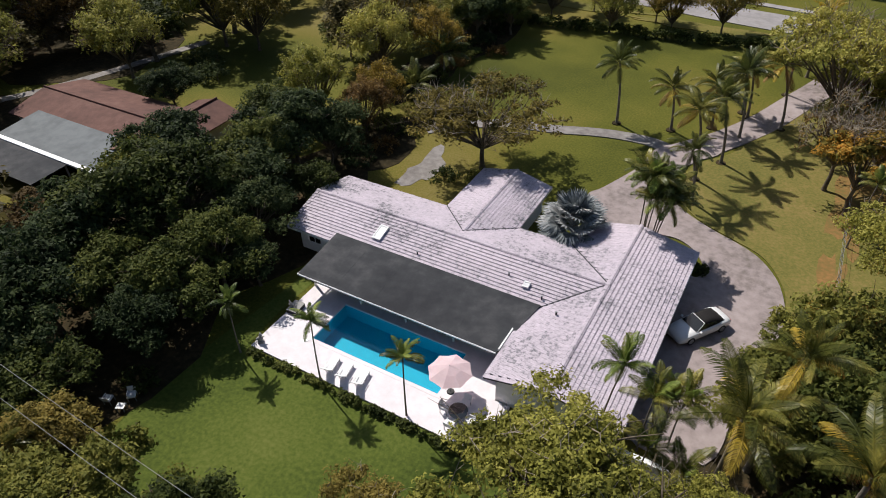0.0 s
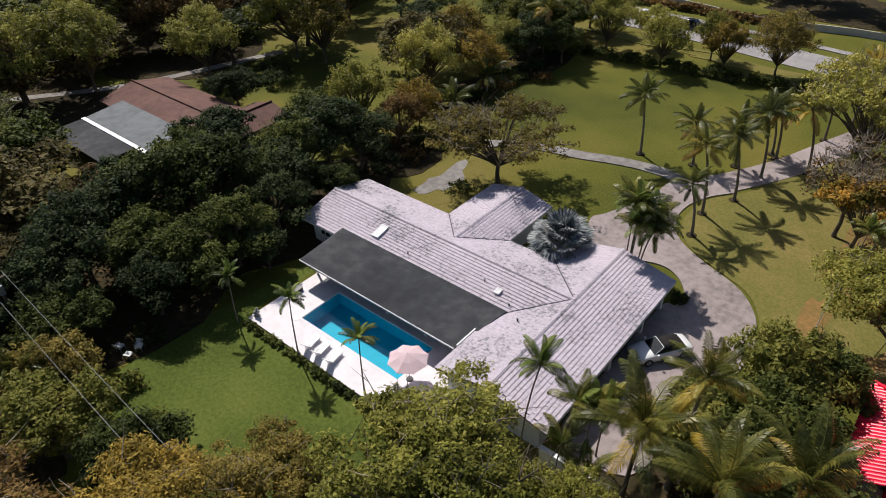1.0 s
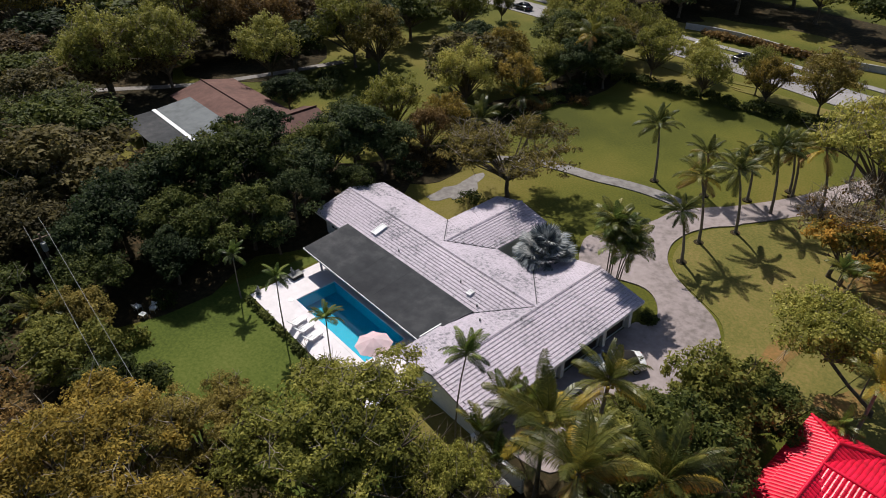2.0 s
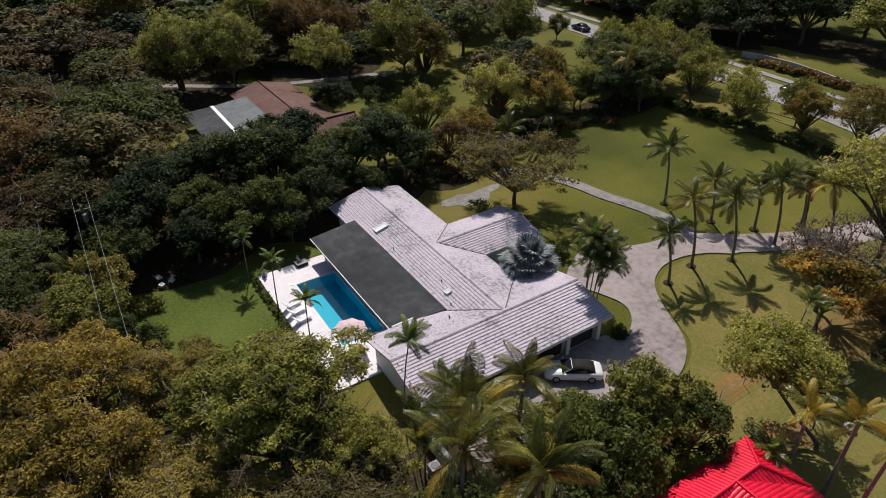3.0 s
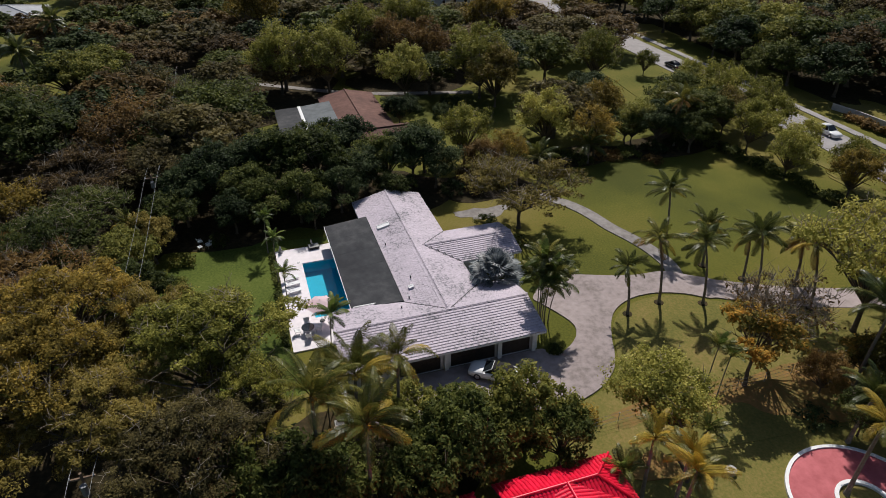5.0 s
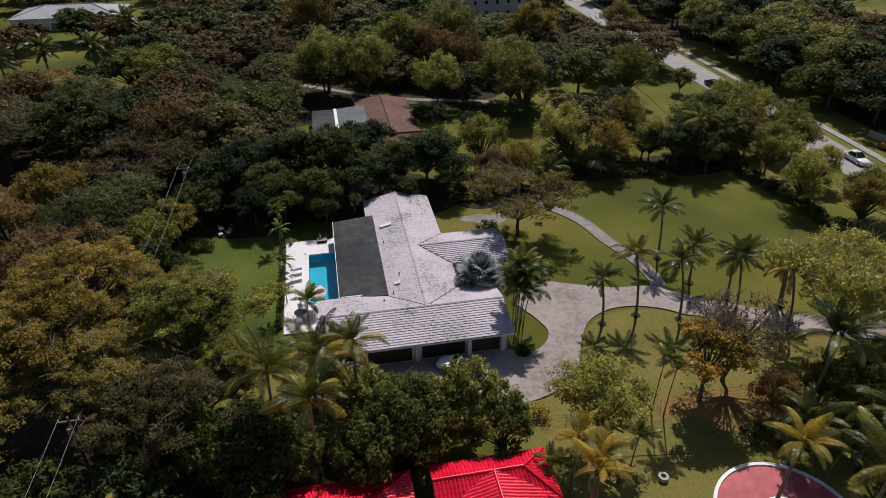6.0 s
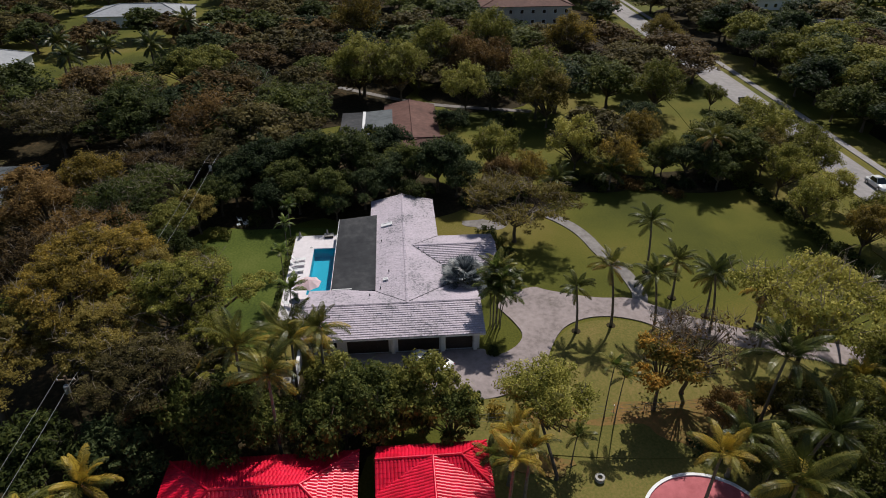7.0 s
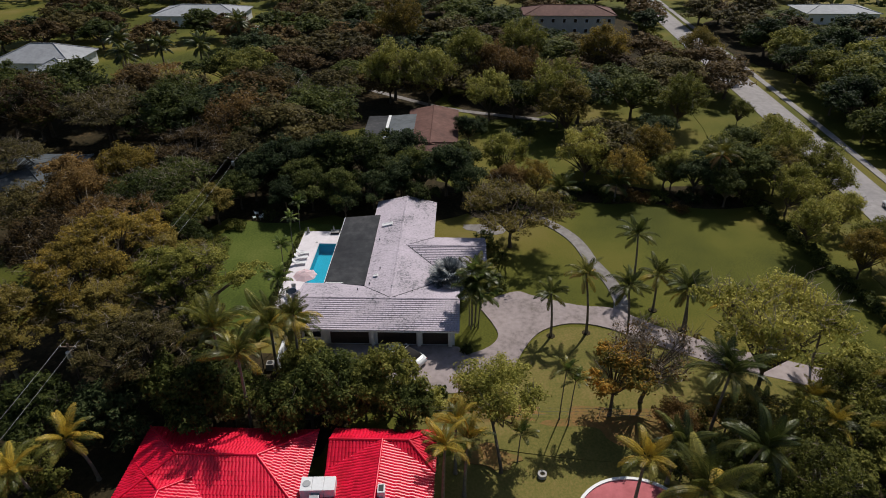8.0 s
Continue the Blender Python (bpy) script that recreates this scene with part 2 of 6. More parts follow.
def box(x0, x1, y0, y1, z0, z1, bevel=0.0, bm=None):
    own = bm or bmesh.new()
    got = bmesh.ops.create_cube(own, size=1, matrix=Matrix.LocRotScale(((x0 + x1) / 2, (y0 + y1) / 2, (z0 + z1) / 2), None, (x1 - x0, y1 - y0, z1 - z0)))
    if bevel:
        edges = {e for v in got["verts"] for e in v.link_edges}
        bmesh.ops.bevel(own, geom=list(edges), offset=bevel, segments=2, profile=0.5, affect="EDGES")
    return own


def rod(a, b, r0, r1=None, sides=8, bm=None):
    own = bm or bmesh.new()
    a, b = Vector(a), Vector(b)
    q = (b - a).to_track_quat("Z", "Y")
    bmesh.ops.create_cone(own, cap_ends=True, segments=sides, radius1=r0, radius2=r0 if r1 is None else r1, depth=(b - a).length,
                          matrix=Matrix.LocRotScale((a + b) / 2, q, None))
    return own


def tube(points, radii, sides=7):
    """Vertices and faces of a bent, tapering limb."""
    v, f = [], []
    n = len(points)
    for i, (p, r) in enumerate(zip(points, radii)):
        p = Vector(p)
        d = (Vector(points[min(i + 1, n - 1)]) - Vector(points[max(i - 1, 0)])).normalized()
        s = d.cross(Vector((0.31, 0.95, 0.07))).normalized()
        u = s.cross(d)
        for k in range(sides):
            a = 2 * math.pi * k / sides
            v.append(p + r * (math.cos(a) * s + math.sin(a) * u))
        if i:
            for k in range(sides):
                b = (i - 1) * sides
                f.append((b + k, b + (k + 1) % sides, b + sides + (k + 1) % sides, b + sides + k))
    return v, f


def joined(pieces):
    v, f = [], []
    for pv, pf in pieces:
        n = len(v)
        v += pv
        f += [tuple(i + n for i in q) for q in pf]
    return v, f


def smooth_line(points, steps=6, closed=False):
    """A Catmull-Rom line through the points."""
    out, n = [], len(points)
    for i in range(n if closed else n - 1):
        p = [Vector((*points[(i + k) % n if closed else min(max(i + k, 0), n - 1)][:2], 0)) for k in (-1, 0, 1, 2)]
        for s in range(steps):
            t = s / steps
            out.append(0.5 * (2 * p[1] + (p[2] - p[0]) * t + (2 * p[0] - 5 * p[1] + 4 * p[2] - p[3]) * t * t + (3 * p[1] - p[0] - 3 * p[2] + p[3]) * t ** 3))
    if not closed:
        out.append(Vector((*points[-1][:2], 0)))
    return out


def sheet(name, outline, z, material, label, category, kind="structure", depth=0.12):
    """A level slab with a given outline, top at z."""
    bm = bmesh.new()
    top = bm.faces.new([bm.verts.new((p[0], p[1], z)) for p in outline])
    if top.normal.z < 0 or (top.normal_update() or top.normal.z < 0):
        top.normal_flip()
    low = bmesh.ops.extrude_face_region(bm, geom=[top])
    for v in [e for e in low["geom"] if isinstance(e, bmesh.types.BMVert)]:
        v.co.z = z
    for v in top.verts:
        v.co.z = z - depth
    bm.normal_update()
    bmesh.ops.recalc_face_normals(bm, faces=bm.faces)
    bmesh.ops.triangulate(bm, faces=[f for f in bm.faces if len(f.verts) > 4])
    return tagged(part(name, bm, material, None), label, category, kind=kind)


def ribbon(name, line, width, z, material, label, category, depth=0.12):
    pts = smooth_line(line)
    left, right = [], []
    for i, p in enumerate(pts):
        d = (pts[min(i + 1, len(pts) - 1)] - pts[max(i - 1, 0)]).normalized()
        s = Vector((-d.y, d.x, 0)) * width / 2
        left.append(p + s)
        right.append(p - s)
    return sheet(name, left + right[::-1], z, material, label, category, depth=depth)


def blob(x, y, rx, ry, seed, n=26, rough=0.22):
    return [(x + rx * k * math.cos(a), y + ry * k * math.sin(a)) for i in range(n) for a in [2 * math.pi * i / n]
            for k in [1 + rough * 2 * (noise.noise(Vector((math.cos(a) * 1.7, math.sin(a) * 1.7, seed * 3.7))))]]


# ---- ground ----
bm = bmesh.new()
GX, GY = (-1600, -18.45, -7.25, 1600), (-1600, -12.35, -7.9, 1600)
gv = [[bm.verts.new((x, y, 0)) for x in GX] for y in GY]
for i in range(3):
    for j in range(3):
        if (i, j) != (1, 1):
            bm.faces.new((gv[i][j], gv[i][j + 1], gv[i + 1][j + 1], gv[i + 1][j]))
tagged(part("ground", bm, M["grass"], None), "patchy green and olive lawn reaching to the horizon", "ground", kind="structure")
sheet("lawn", smooth_line([(-24, -26), (-25, -19), (-24, -10), (-23.6, -5), (-22.4, -5), (-22.2, -14.6), (-18, -15.0), (-8, -15.0), (-1.5, -15.2), (3, -14), (2, -20), (-4, -25), (-14, -28)], 4, True), 0.012, M["lush"], "mown green lawn beside the pool deck", "lawn", depth=0.2)
sheet("lawn", smooth_line([(3.5, 16.2), (6.5, 14.8), (9.5, 13.2), (11.6, 9.5), (12.4, 5), (17, 4), (19.5, 14), (20.5, 26), (19, 36), (16, 48), (9.5, 44), (6, 36), (3.5, 29.5), (1, 26), (0.3, 22), (1.2, 18.6)], 4, True), 0.075, M["dry"], "dry olive and tan lawn beside the driveway", "lawn", depth=0.2)
sheet("lawn", blob(24, 18, 10.5, 15, 61), 0.011, M["dry"], "dry tan yard beside the red-roofed house", "lawn", depth=0.2)
# leaf litter sheets; their dark colour also stands for shade under and between trees
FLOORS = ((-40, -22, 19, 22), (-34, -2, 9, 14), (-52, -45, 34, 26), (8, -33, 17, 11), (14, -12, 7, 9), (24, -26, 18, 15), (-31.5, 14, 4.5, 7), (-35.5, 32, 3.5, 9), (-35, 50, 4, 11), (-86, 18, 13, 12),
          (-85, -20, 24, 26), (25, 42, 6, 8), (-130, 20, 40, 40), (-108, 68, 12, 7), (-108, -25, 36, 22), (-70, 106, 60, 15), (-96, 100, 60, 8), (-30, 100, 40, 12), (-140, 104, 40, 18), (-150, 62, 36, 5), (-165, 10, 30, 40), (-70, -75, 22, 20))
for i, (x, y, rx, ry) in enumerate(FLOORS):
    sheet("forest_floor", blob(x, y, rx, ry, i), 0.024 + 0.003 * i, M["soil"], "leaf litter and soil under dense trees, darkened for their shade", "forest floor", depth=0.2)
for i, (x, y, rx, ry) in enumerate(((14.6, 12, 0.9, 4.5), (15.2, 24, 1.5, 7), (17.2, 28, 2.6, 4.2), (14.6, 35, 1, 5), (20.2, 11.4, 1.6, 2.2), (-10, 64.5, 12, 1.6), (-26, 66, 10, 1.6))):
    sheet("bare_earth", blob(x, y, rx, ry, 40 + i, rough=0.5), 0.079 + 0.002 * i, M["clay" if y < 50 else "dry"], "strip of bare orange-brown earth", "bare earth", depth=0.2)

DRIVE = [(-3.6, 26.8), (-4.1, 22.6), (-6.0, 17.4), (-6.9, 15.4), (-5.4, 12.4), (-3.6, 10.6), (-2.4, 11.0), (-0.2, 12.0), (1.8, 12.6), (3.3, 12.2), (4.6, 11.0), (5.4, 9.4), (5.1, 8.2), (4.2, 7.2),
         (4.2, -2), (4.6, -9), (9.6, -9), (10.4, -4), (10.8, 0), (11.8, 4), (11.9, 6.9), (11.4, 9.3), (10.5, 11.3), (8.9, 13.2), (6.85, 14.4), (5.2, 15.1), (2.64, 16.5), (1.0, 18.0), (-0.06, 20.1),
         (-0.35, 22.0), (-0.1, 24.1), (0.9, 26.5), (2.6, 29.2), (0, 31.2), (-2.0, 29.0)]
sheet("driveway", smooth_line(DRIVE, 4, True), 0.12, M["concrete"], "curving pale grey-pink concrete driveway", "driveway")
ribbon("driveway", [(-0.6, 27.5), (2.6, 32.6), (5.4, 38.0), (8.0, 45.0), (10.4, 51.4), (13.0, 60), (14.5, 71)], 3.5, 0.116, M["concrete"], "concrete drive running out to the road", "driveway")
ribbon("path", [(-1.5, 27.2), (-4.4, 28.2), (-7.8, 28.1), (-11.0, 27.4), (-14.6, 26.2), (-18.5, 25.4), (-21.6, 24.2), (-24.6, 22.2), (-27.5, 19.5)], 1.8, 0.112, M["path"], "narrow curved concrete garden path", "path")
ribbon("road", [(60, 66.5), (11, 70.5), (-5, 72), (-22, 74.4), (-50, 75.6), (-75, 76.6), (-113, 77.6), (-160, 79), (-260, 82)], 7.3, 0.10, M["road"], "pale sunlit asphalt road", "road")
ribbon("pavement", [(60, 73.2), (11, 77.2), (-5, 79.0), (-22, 80.6), (-50, 81.9), (-75, 82.8), (-120, 83.9), (-260, 87)], 1.5, 0.13, M["road"], "pale concrete sidewalk beside the road", "pavement")
ribbon("path", [(-92, -14), (-86, -6), (-79, 4), (-75, 14), (-71, 28)], 1.6, 0.10, M["path"], "pale drive between trees", "path")


sheet("path", blob(-23.6, 12.4, 1.5, 3.4, 63, rough=0.45), 0.03, M["path"], "worn grey paving patch beside the shade tree", "paving", depth=0.15)


# ---- main house ----
SL = 0.243
house = thing("house", -12, 0, 0, 0, "low white ranch house with weathered grey tile roof", "house")
house.matrix_basis = pose(0, 0, 0)
RIDGE, EAVE_Z = 3.63, 2.55
PIECES = []


def slab(name, corners, thick, material, parent, label=""):
    """A roof plane: corners of its top, extruded straight down."""
    n = len(corners)
    v = [Vector(c) for c in corners] + [Vector(c) - Vector((0, 0, thick)) for c in corners]
    f = [tuple(range(n)), tuple(range(2 * n - 1, n - 1, -1))] + [(i, n + i, n + (i + 1) % n, (i + 1) % n) for i in range(n)]
    bm = bmesh.new()
    vs = [bm.verts.new(p) for p in v]
    for q in f:
        bm.faces.new([vs[i] for i in q])
    bmesh.ops.recalc_face_normals(bm, faces=bm.faces)
    return part(name, bm, material, parent, label)


def tile_shape(w, length, t=0.062):
    """One flat tile: its head low, its tail raised over the course below."""
    x, a, b = w / 2, 0.012, t + 0.012
    return [(-x, 0, 0), (x, 0, 0), (x, 0, b), (-x, 0, b), (-x, length, 0), (x, length, 0), (x, length, a), (-x, length, a)], [(0, 1, 2, 3), (3, 2, 6, 7), (1, 5, 6, 2), (0, 3, 7, 4), (4, 7, 6, 5), (0, 4, 5, 1)]


TILE_W, TILE_L = 0.34, 0.315
TV, TF = tile_shape(TILE_W - 0.012, TILE_L + 0.03)


def tile_plane(parent, eave, along, up, run, spans, single=None):
    """Courses of tiles on one slope. eave: a point of the eave line at u = 0; spans(d): stretches (u0, u1) at the level distance d from the eave."""
    eave, along, up = Vector(eave), Vector(along).normalized(), Vector(up).normalized()
    nrm = along.cross(up)
    if nrm.z < 0:
        nrm = -nrm
    slope_len = run / math.hypot(up.x, up.y)
    flat = math.hypot(up.x, up.y)
    v, f, rng = [], [], random.Random(int(eave.x * 31 + eave.y * 7))
    count = int(slope_len / TILE_L)
    for c in range(count + 1):
        s = c * TILE_L
        if s > slope_len - 0.1:
            break
        for u0, u1 in spans(min((s + TILE_L / 2) * flat, run)):
            k = max(1, round((u1 - u0) / TILE_W))
            w = (u1 - u0) / k
            for i in range(k):
                at = u0 + (i + 0.5 + (0.25 if c % 2 and 0 < i < k - 1 else 0)) * w
                base = eave + along * at + up * s + nrm * (0.012 + rng.uniform(0, 0.012))
                tw = rng.uniform(-0.012, 0.012)
                m = Matrix((along * (w / TILE_W), up, nrm)).transposed().to_4x4()
                m.translation = base
                m = m @ Matrix.Rotation(tw, 4, "Z")
                if single and single(base):
                    PIECES.append((parent, m))
                else:
                    n = len(v)
                    v += [m @ Vector(p) for p in TV]
                    f += [tuple(j + n for j in q) for q in TF]
    tagged(hang("tiling", mesh_of("tiling", v, f, M["tile"]), parent), kind="stuff")


def roof_z(d):
    return RIDGE - SL * d


H, GE, GS, GN = 4.45, 4.8, -11.2, 8.05
roof = hang("roof", mesh_of("roof", [(-26.8, -0.06, RIDGE - 0.12), (0, -0.06, RIDGE - 0.12), (0, 0.06, RIDGE - 0.12), (-26.8, 0.06, RIDGE - 0.12)], [(0, 1, 2, 3)], M["roofbase"]), house, "weathered grey flat tile roof with dark stains")
e = roof_z(H)
GSL = (RIDGE - 2.6) / GE
slab("roof_deck", [(-26.9, -H, e), (-H, -H, e), (0, 0, RIDGE), (-26.9, 0, RIDGE)], 0.14, M["roofbase"], roof)
slab("roof_deck", [(-26.9, 0, RIDGE), (0, 0, RIDGE), (-H, H, e), (-9.1, H, e), (-12.6, 0.95, roof_z(0.95)), (-16.1, H, e), (-26.9, H, e)], 0.14, M["roofbase"], roof)
slab("roof_deck", [(0, GS, RIDGE), (GE, GS, 2.6), (GE, GN, 2.6), (0, GN, RIDGE)], 0.14, M["roofbase"], roof)
slab("roof_deck", [(0, GS, RIDGE), (0, 0, RIDGE), (-H, -H, e), (-H, GS, e)], 0.14, M["roofbase"], roof)
slab("roof_deck", [(0, GN, RIDGE), (-H, GN, e), (-H, H, e), (0, 0, RIDGE)], 0.14, M["roofbase"], roof)
WR = roof_z(0.95)
slab("roof_deck", [(-12.6, 0.95, WR), (-12.6, 11.5, WR), (-9.1, 11.5, e), (-9.1, H, e)], 0.14, M["roofbase"], roof)
slab("roof_deck", [(-12.6, 0.95, WR), (-16.1, H, e), (-16.1, 11.5, e), (-12.6, 11.5, WR)], 0.14, M["roofbase"], roof)
near = lambda p: p.x > 1.2 and -9.2 < p.y < -0.6
tile_plane(roof, (0, -H, e), (1, 0, 0), (0, 1, SL), H, lambda d: [(-26.95, -(H - d) + 0.15)])
tile_plane(roof, (0, H, e), (1, 0, 0), (0, -1, SL), H, lambda d: [(-26.95, -12.6 - (H - d - 0.95) + 0.15), (-12.6 + (H - d - 0.95) - 0.15, -(H - d) + 0.15)] if H - d > 0.95 else [(-26.95, -(H - d) + 0.15)])
tile_plane(roof, (GE, 0, 2.6), (0, 1, 0), (-1, 0, GSL), GE, lambda d: [(GS - 0.05, GN + 0.05)], near)
tile_plane(roof, (-H, 0, e), (0, 1, 0), (1, 0, SL), H, lambda d: [(GS - 0.05, -(H - d) + 0.15), (H - d - 0.15, GN + 0.05)])
tile_plane(roof, (-9.1, 0, e), (0, 1, 0), (-1, 0, SL), 3.5, lambda d: [(0.95 + 3.5 - d - 0.15, 11.55)])
tile_plane(roof, (-16.1, 0, e), (0, 1, 0), (1, 0, SL), 3.5, lambda d: [(0.95 + 3.5 - d - 0.15, 11.55)])


def ridge_caps(a, b, parent):
    a, b = Vector(a), Vector(b)
    n = max(1, round((b - a).length / 0.42))
    v, f = [], []
    d = (b - a).normalized()
    s = d.cross(Vector((0, 0, 1))).normalized()
    up = s.cross(d)
    for i in range(n):
        p0, p1 = a + (b - a) * (i / n), a + (b - a) * ((i + 1.08) / n)
        k = len(v)
        for p, h in ((p0, 0.0), (p1, 0.025)):
            for w, z in ((-0.16, -0.005), (-0.08, 0.07), (0.08, 0.07), (0.16, -0.005)):
                v.append(p + s * w + up * (z + h + 0.03))
        f += [(k, k + 1, k + 5, k + 4), (k + 1, k + 2, k + 6, k + 5), (k + 2, k + 3, k + 7, k + 6), (k, k + 3, k + 2, k + 1), (k + 4, k + 5, k + 6, k + 7)]
    return tagged(hang("ridge_capping", mesh_of("ridge_capping", v, f, M["tile"]), parent), kind="stuff")


ridge_caps((-26.95, 0, RIDGE), (0.1, 0, RIDGE), roof)
ridge_caps((0, GS - 0.05, RIDGE), (0, GN + 0.05, RIDGE), roof)
ridge_caps((-12.6, 1.0, WR), (-12.6, 11.55, WR), roof)
for a, b in (((0, 0, RIDGE), (-H, -H, e)), ((0, 0, RIDGE), (-H, H, e)), ((-12.6, 0.95, WR), (-9.1, H, e)), ((-12.6, 0.95, WR), (-16.1, H, e))):
    a, b = Vector(a), Vector(b)
    s = (b - a).cross(Vector((0, 0, 1))).normalized() * 0.04
    z = Vector((0, 0, 0.105))
    bm = bmesh.new()
    bm.faces.new([bm.verts.new(p + z) for p in (a + s, a - s, b - s, b + s)])
    r = bmesh.ops.extrude_face_region(bm, geom=bm.faces[:])
    bmesh.ops.translate(bm, vec=(0, 0, -0.06), verts=[q for q in r["geom"] if isinstance(q, bmesh.types.BMVert)])
    bmesh.ops.recalc_face_normals(bm, faces=bm.faces)
    part("valley_flashing", bm, M["roofbase"], roof, "dark metal valley strip")
# eave boards
for x0, x1, y0, y1, z in ((-26.9, -H, -H - 0.03, -H, e), (-26.9, -16.1, H, H + 0.03, e), (-9.1, -H, H, H + 0.03, e), (-H - 0.03, -H, GS, -H, e), (-H - 0.03, -H, H, GN, e), (GE, GE + 0.03, GS, GN, 2.6), (-9.1, -9.07, H, 11.5, e), (-16.13, -16.1, H, 11.5, e)):
    part("fascia", box(x0, x1, y0, y1, z - 0.2, z - 0.005), M["trim"], roof, "white eave board")


def gable(name, axis, at, half0, half1, peak, peak_at, low0, low1, parent):
    """A wall panel under a gable, 0.2 m thick."""
    pts = [(half0, 0), (half1, 0), (half1, low1), (peak_at, peak), (half0, low0)]
    bm = bmesh.new()
    for o in (0, 0.2):
        vs = [bm.verts.new((at + o, u, z) if axis == "x" else (u, at + o, z)) for u, z in pts]
        bm.faces.new(vs)
    bm.verts.ensure_lookup_table()
    for i in range(5):
        bm.faces.new([bm.verts[i], bm.verts[(i + 1) % 5], bm.verts[5 + (i + 1) % 5], bm.verts[5 + i]])
    bmesh.ops.recalc_face_normals(bm, faces=bm.faces)
    return part(name, bm, M["white"], parent, "white stucco gable wall")


W = 3.75
gable("wall", "x", -26.2, -W, W, RIDGE - 0.16, 0, roof_z(W) - 0.16, roof_z(W) - 0.16, house)
gable("wall", "y", GN - 0.7, -W, 4.0, RIDGE - 0.16, 0, roof_z(W) - 0.16, RIDGE - GSL * 4 - 0.16, house)
gable("wall", "y", GS + 0.5, -W, 4.0, RIDGE - 0.16, 0, roof_z(W) - 0.16, RIDGE - GSL * 4 - 0.16, house)
gable("wall", "y", 10.7, -15.5, -9.7, WR - 0.16, -12.6, e + 0.01, e + 0.01, house)
zt = roof_z(W) - 0.17
for x0, x1, y0, y1 in ((-26.0, -15.5, W - 0.2, W), (-9.7, -W, W - 0.2, W), (-W, -W + 0.2, W, GN - 0.7), (-15.5, -15.3, W, 10.7), (-9.9, -9.7, W, 10.7)):
    part("wall", box(x0, x1, y0, y1, 0, zt), M["white"], house)


def wall_with(axis, at, thick, u0, u1, top, holes, parent, material):
    """A wall with openings through it: holes (a, b, sill, head)."""
    cuts = sorted({u0, u1, *[h[0] for h in holes], *[h[1] for h in holes]})
    for a, b in zip(cuts, cuts[1:]):
        hole = [h for h in holes if h[0] <= a and b <= h[1]]
        for z0, z1 in ([(0, hole[0][2]), (hole[0][3], top)] if hole else [(0, top)]):
            if z1 - z0 > 0.01:
                part("wall_panel", box(*((at, at + thick, a, b) if axis == "x" else (a, b, at, at + thick)), z0, z1), material, parent)


def window(axis, at, a, b, z0, z1, parent, name="window"):
    frame_bm = bmesh.new()
    for p, q, r, s in ((a, b, z0, z0 + 0.07), (a, b, z1 - 0.07, z1), (a, a + 0.07, z0 + 0.07, z1 - 0.07), (b - 0.07, b, z0 + 0.07, z1 - 0.07), ((a + b) / 2 - 0.03, (a + b) / 2 + 0.03, z0 + 0.07, z1 - 0.07)):
        box(*((at, at + 0.08, p, q) if axis == "x" else (p, q, at, at + 0.08)), r, s, bm=frame_bm)
    w = part(name, frame_bm, M["trim"], parent, "white-framed dark window")
    part("pane", box(*((at + 0.03, at + 0.05, a + 0.07, b - 0.07) if axis == "x" else (a + 0.07, b - 0.07, at + 0.03, at + 0.05)), z0 + 0.07, z1 - 0.07), M["glass"], w)


SH = [(-25.4, -24.0, 0.9, 2.1), (-21.2, -19.0, 0.05, 2.15), (-17.6, -14.6, 0.05, 2.15), (-13.2, -10.2, 0.05, 2.15), (-8.6, -6.0, 0.05, 2.15)]
wall_with("y", -W, 0.2, -26.0, -W, zt, SH, house, M["white"])
for a, b, z0, z1 in SH:
    window("y", -W + 0.05, a, b, z0, z1, house, "window" if z0 > 0.5 else "glass_door")
WH = [(-10.0, -9.0, 0.05, 2.1), (-8.2, -6.2, 0.9, 2.0)]
wall_with("x", -W, 0.2, GS + 0.7, -W, zt, WH, house, M["white"])
for a, b, z0, z1 in WH:
    window("x", -W + 0.05, a, b, z0, z1, house, "window" if z0 > 0.5 else "glass_door")
GH = [(-9.6, -7.6, 0.8, 2.0), (-6.6, -2.2, 0.02, 2.2), (-1.2, 3.2, 0.02, 2.2), (3.9, 6.8, 0.02, 2.2)]
wall_with("x", 3.8, 0.2, GS + 0.7, GN - 0.7, 2.62, GH, house, M["white"])
window("x", 3.85, -9.6, -7.6, 0.8, 2.0, house)
for a, b, z0, z1 in GH[1:]:
    door = part("garage_door", box(3.86, 3.88, a, b, z0, z1), M["door"], house, "dark brown panelled garage door")
    for i in range(4):
        for j in range(4):
            wj, hj = (b - a) / 4, (z1 - z0) / 4
            part("panel", box(3.88, 3.90, a + j * wj + 0.08, a + (j + 1) * wj - 0.08, z0 + i * hj + 0.06, z0 + (i + 1) * hj - 0.06, 0.008), M["door"], door)
for y in (-1.7, 3.55, 7.05):
    part("pillar", box(4.0, 4.4, y - 0.2, y + 0.2, 0, 2.45, 0.02), M["white"], house, "square white pillar")

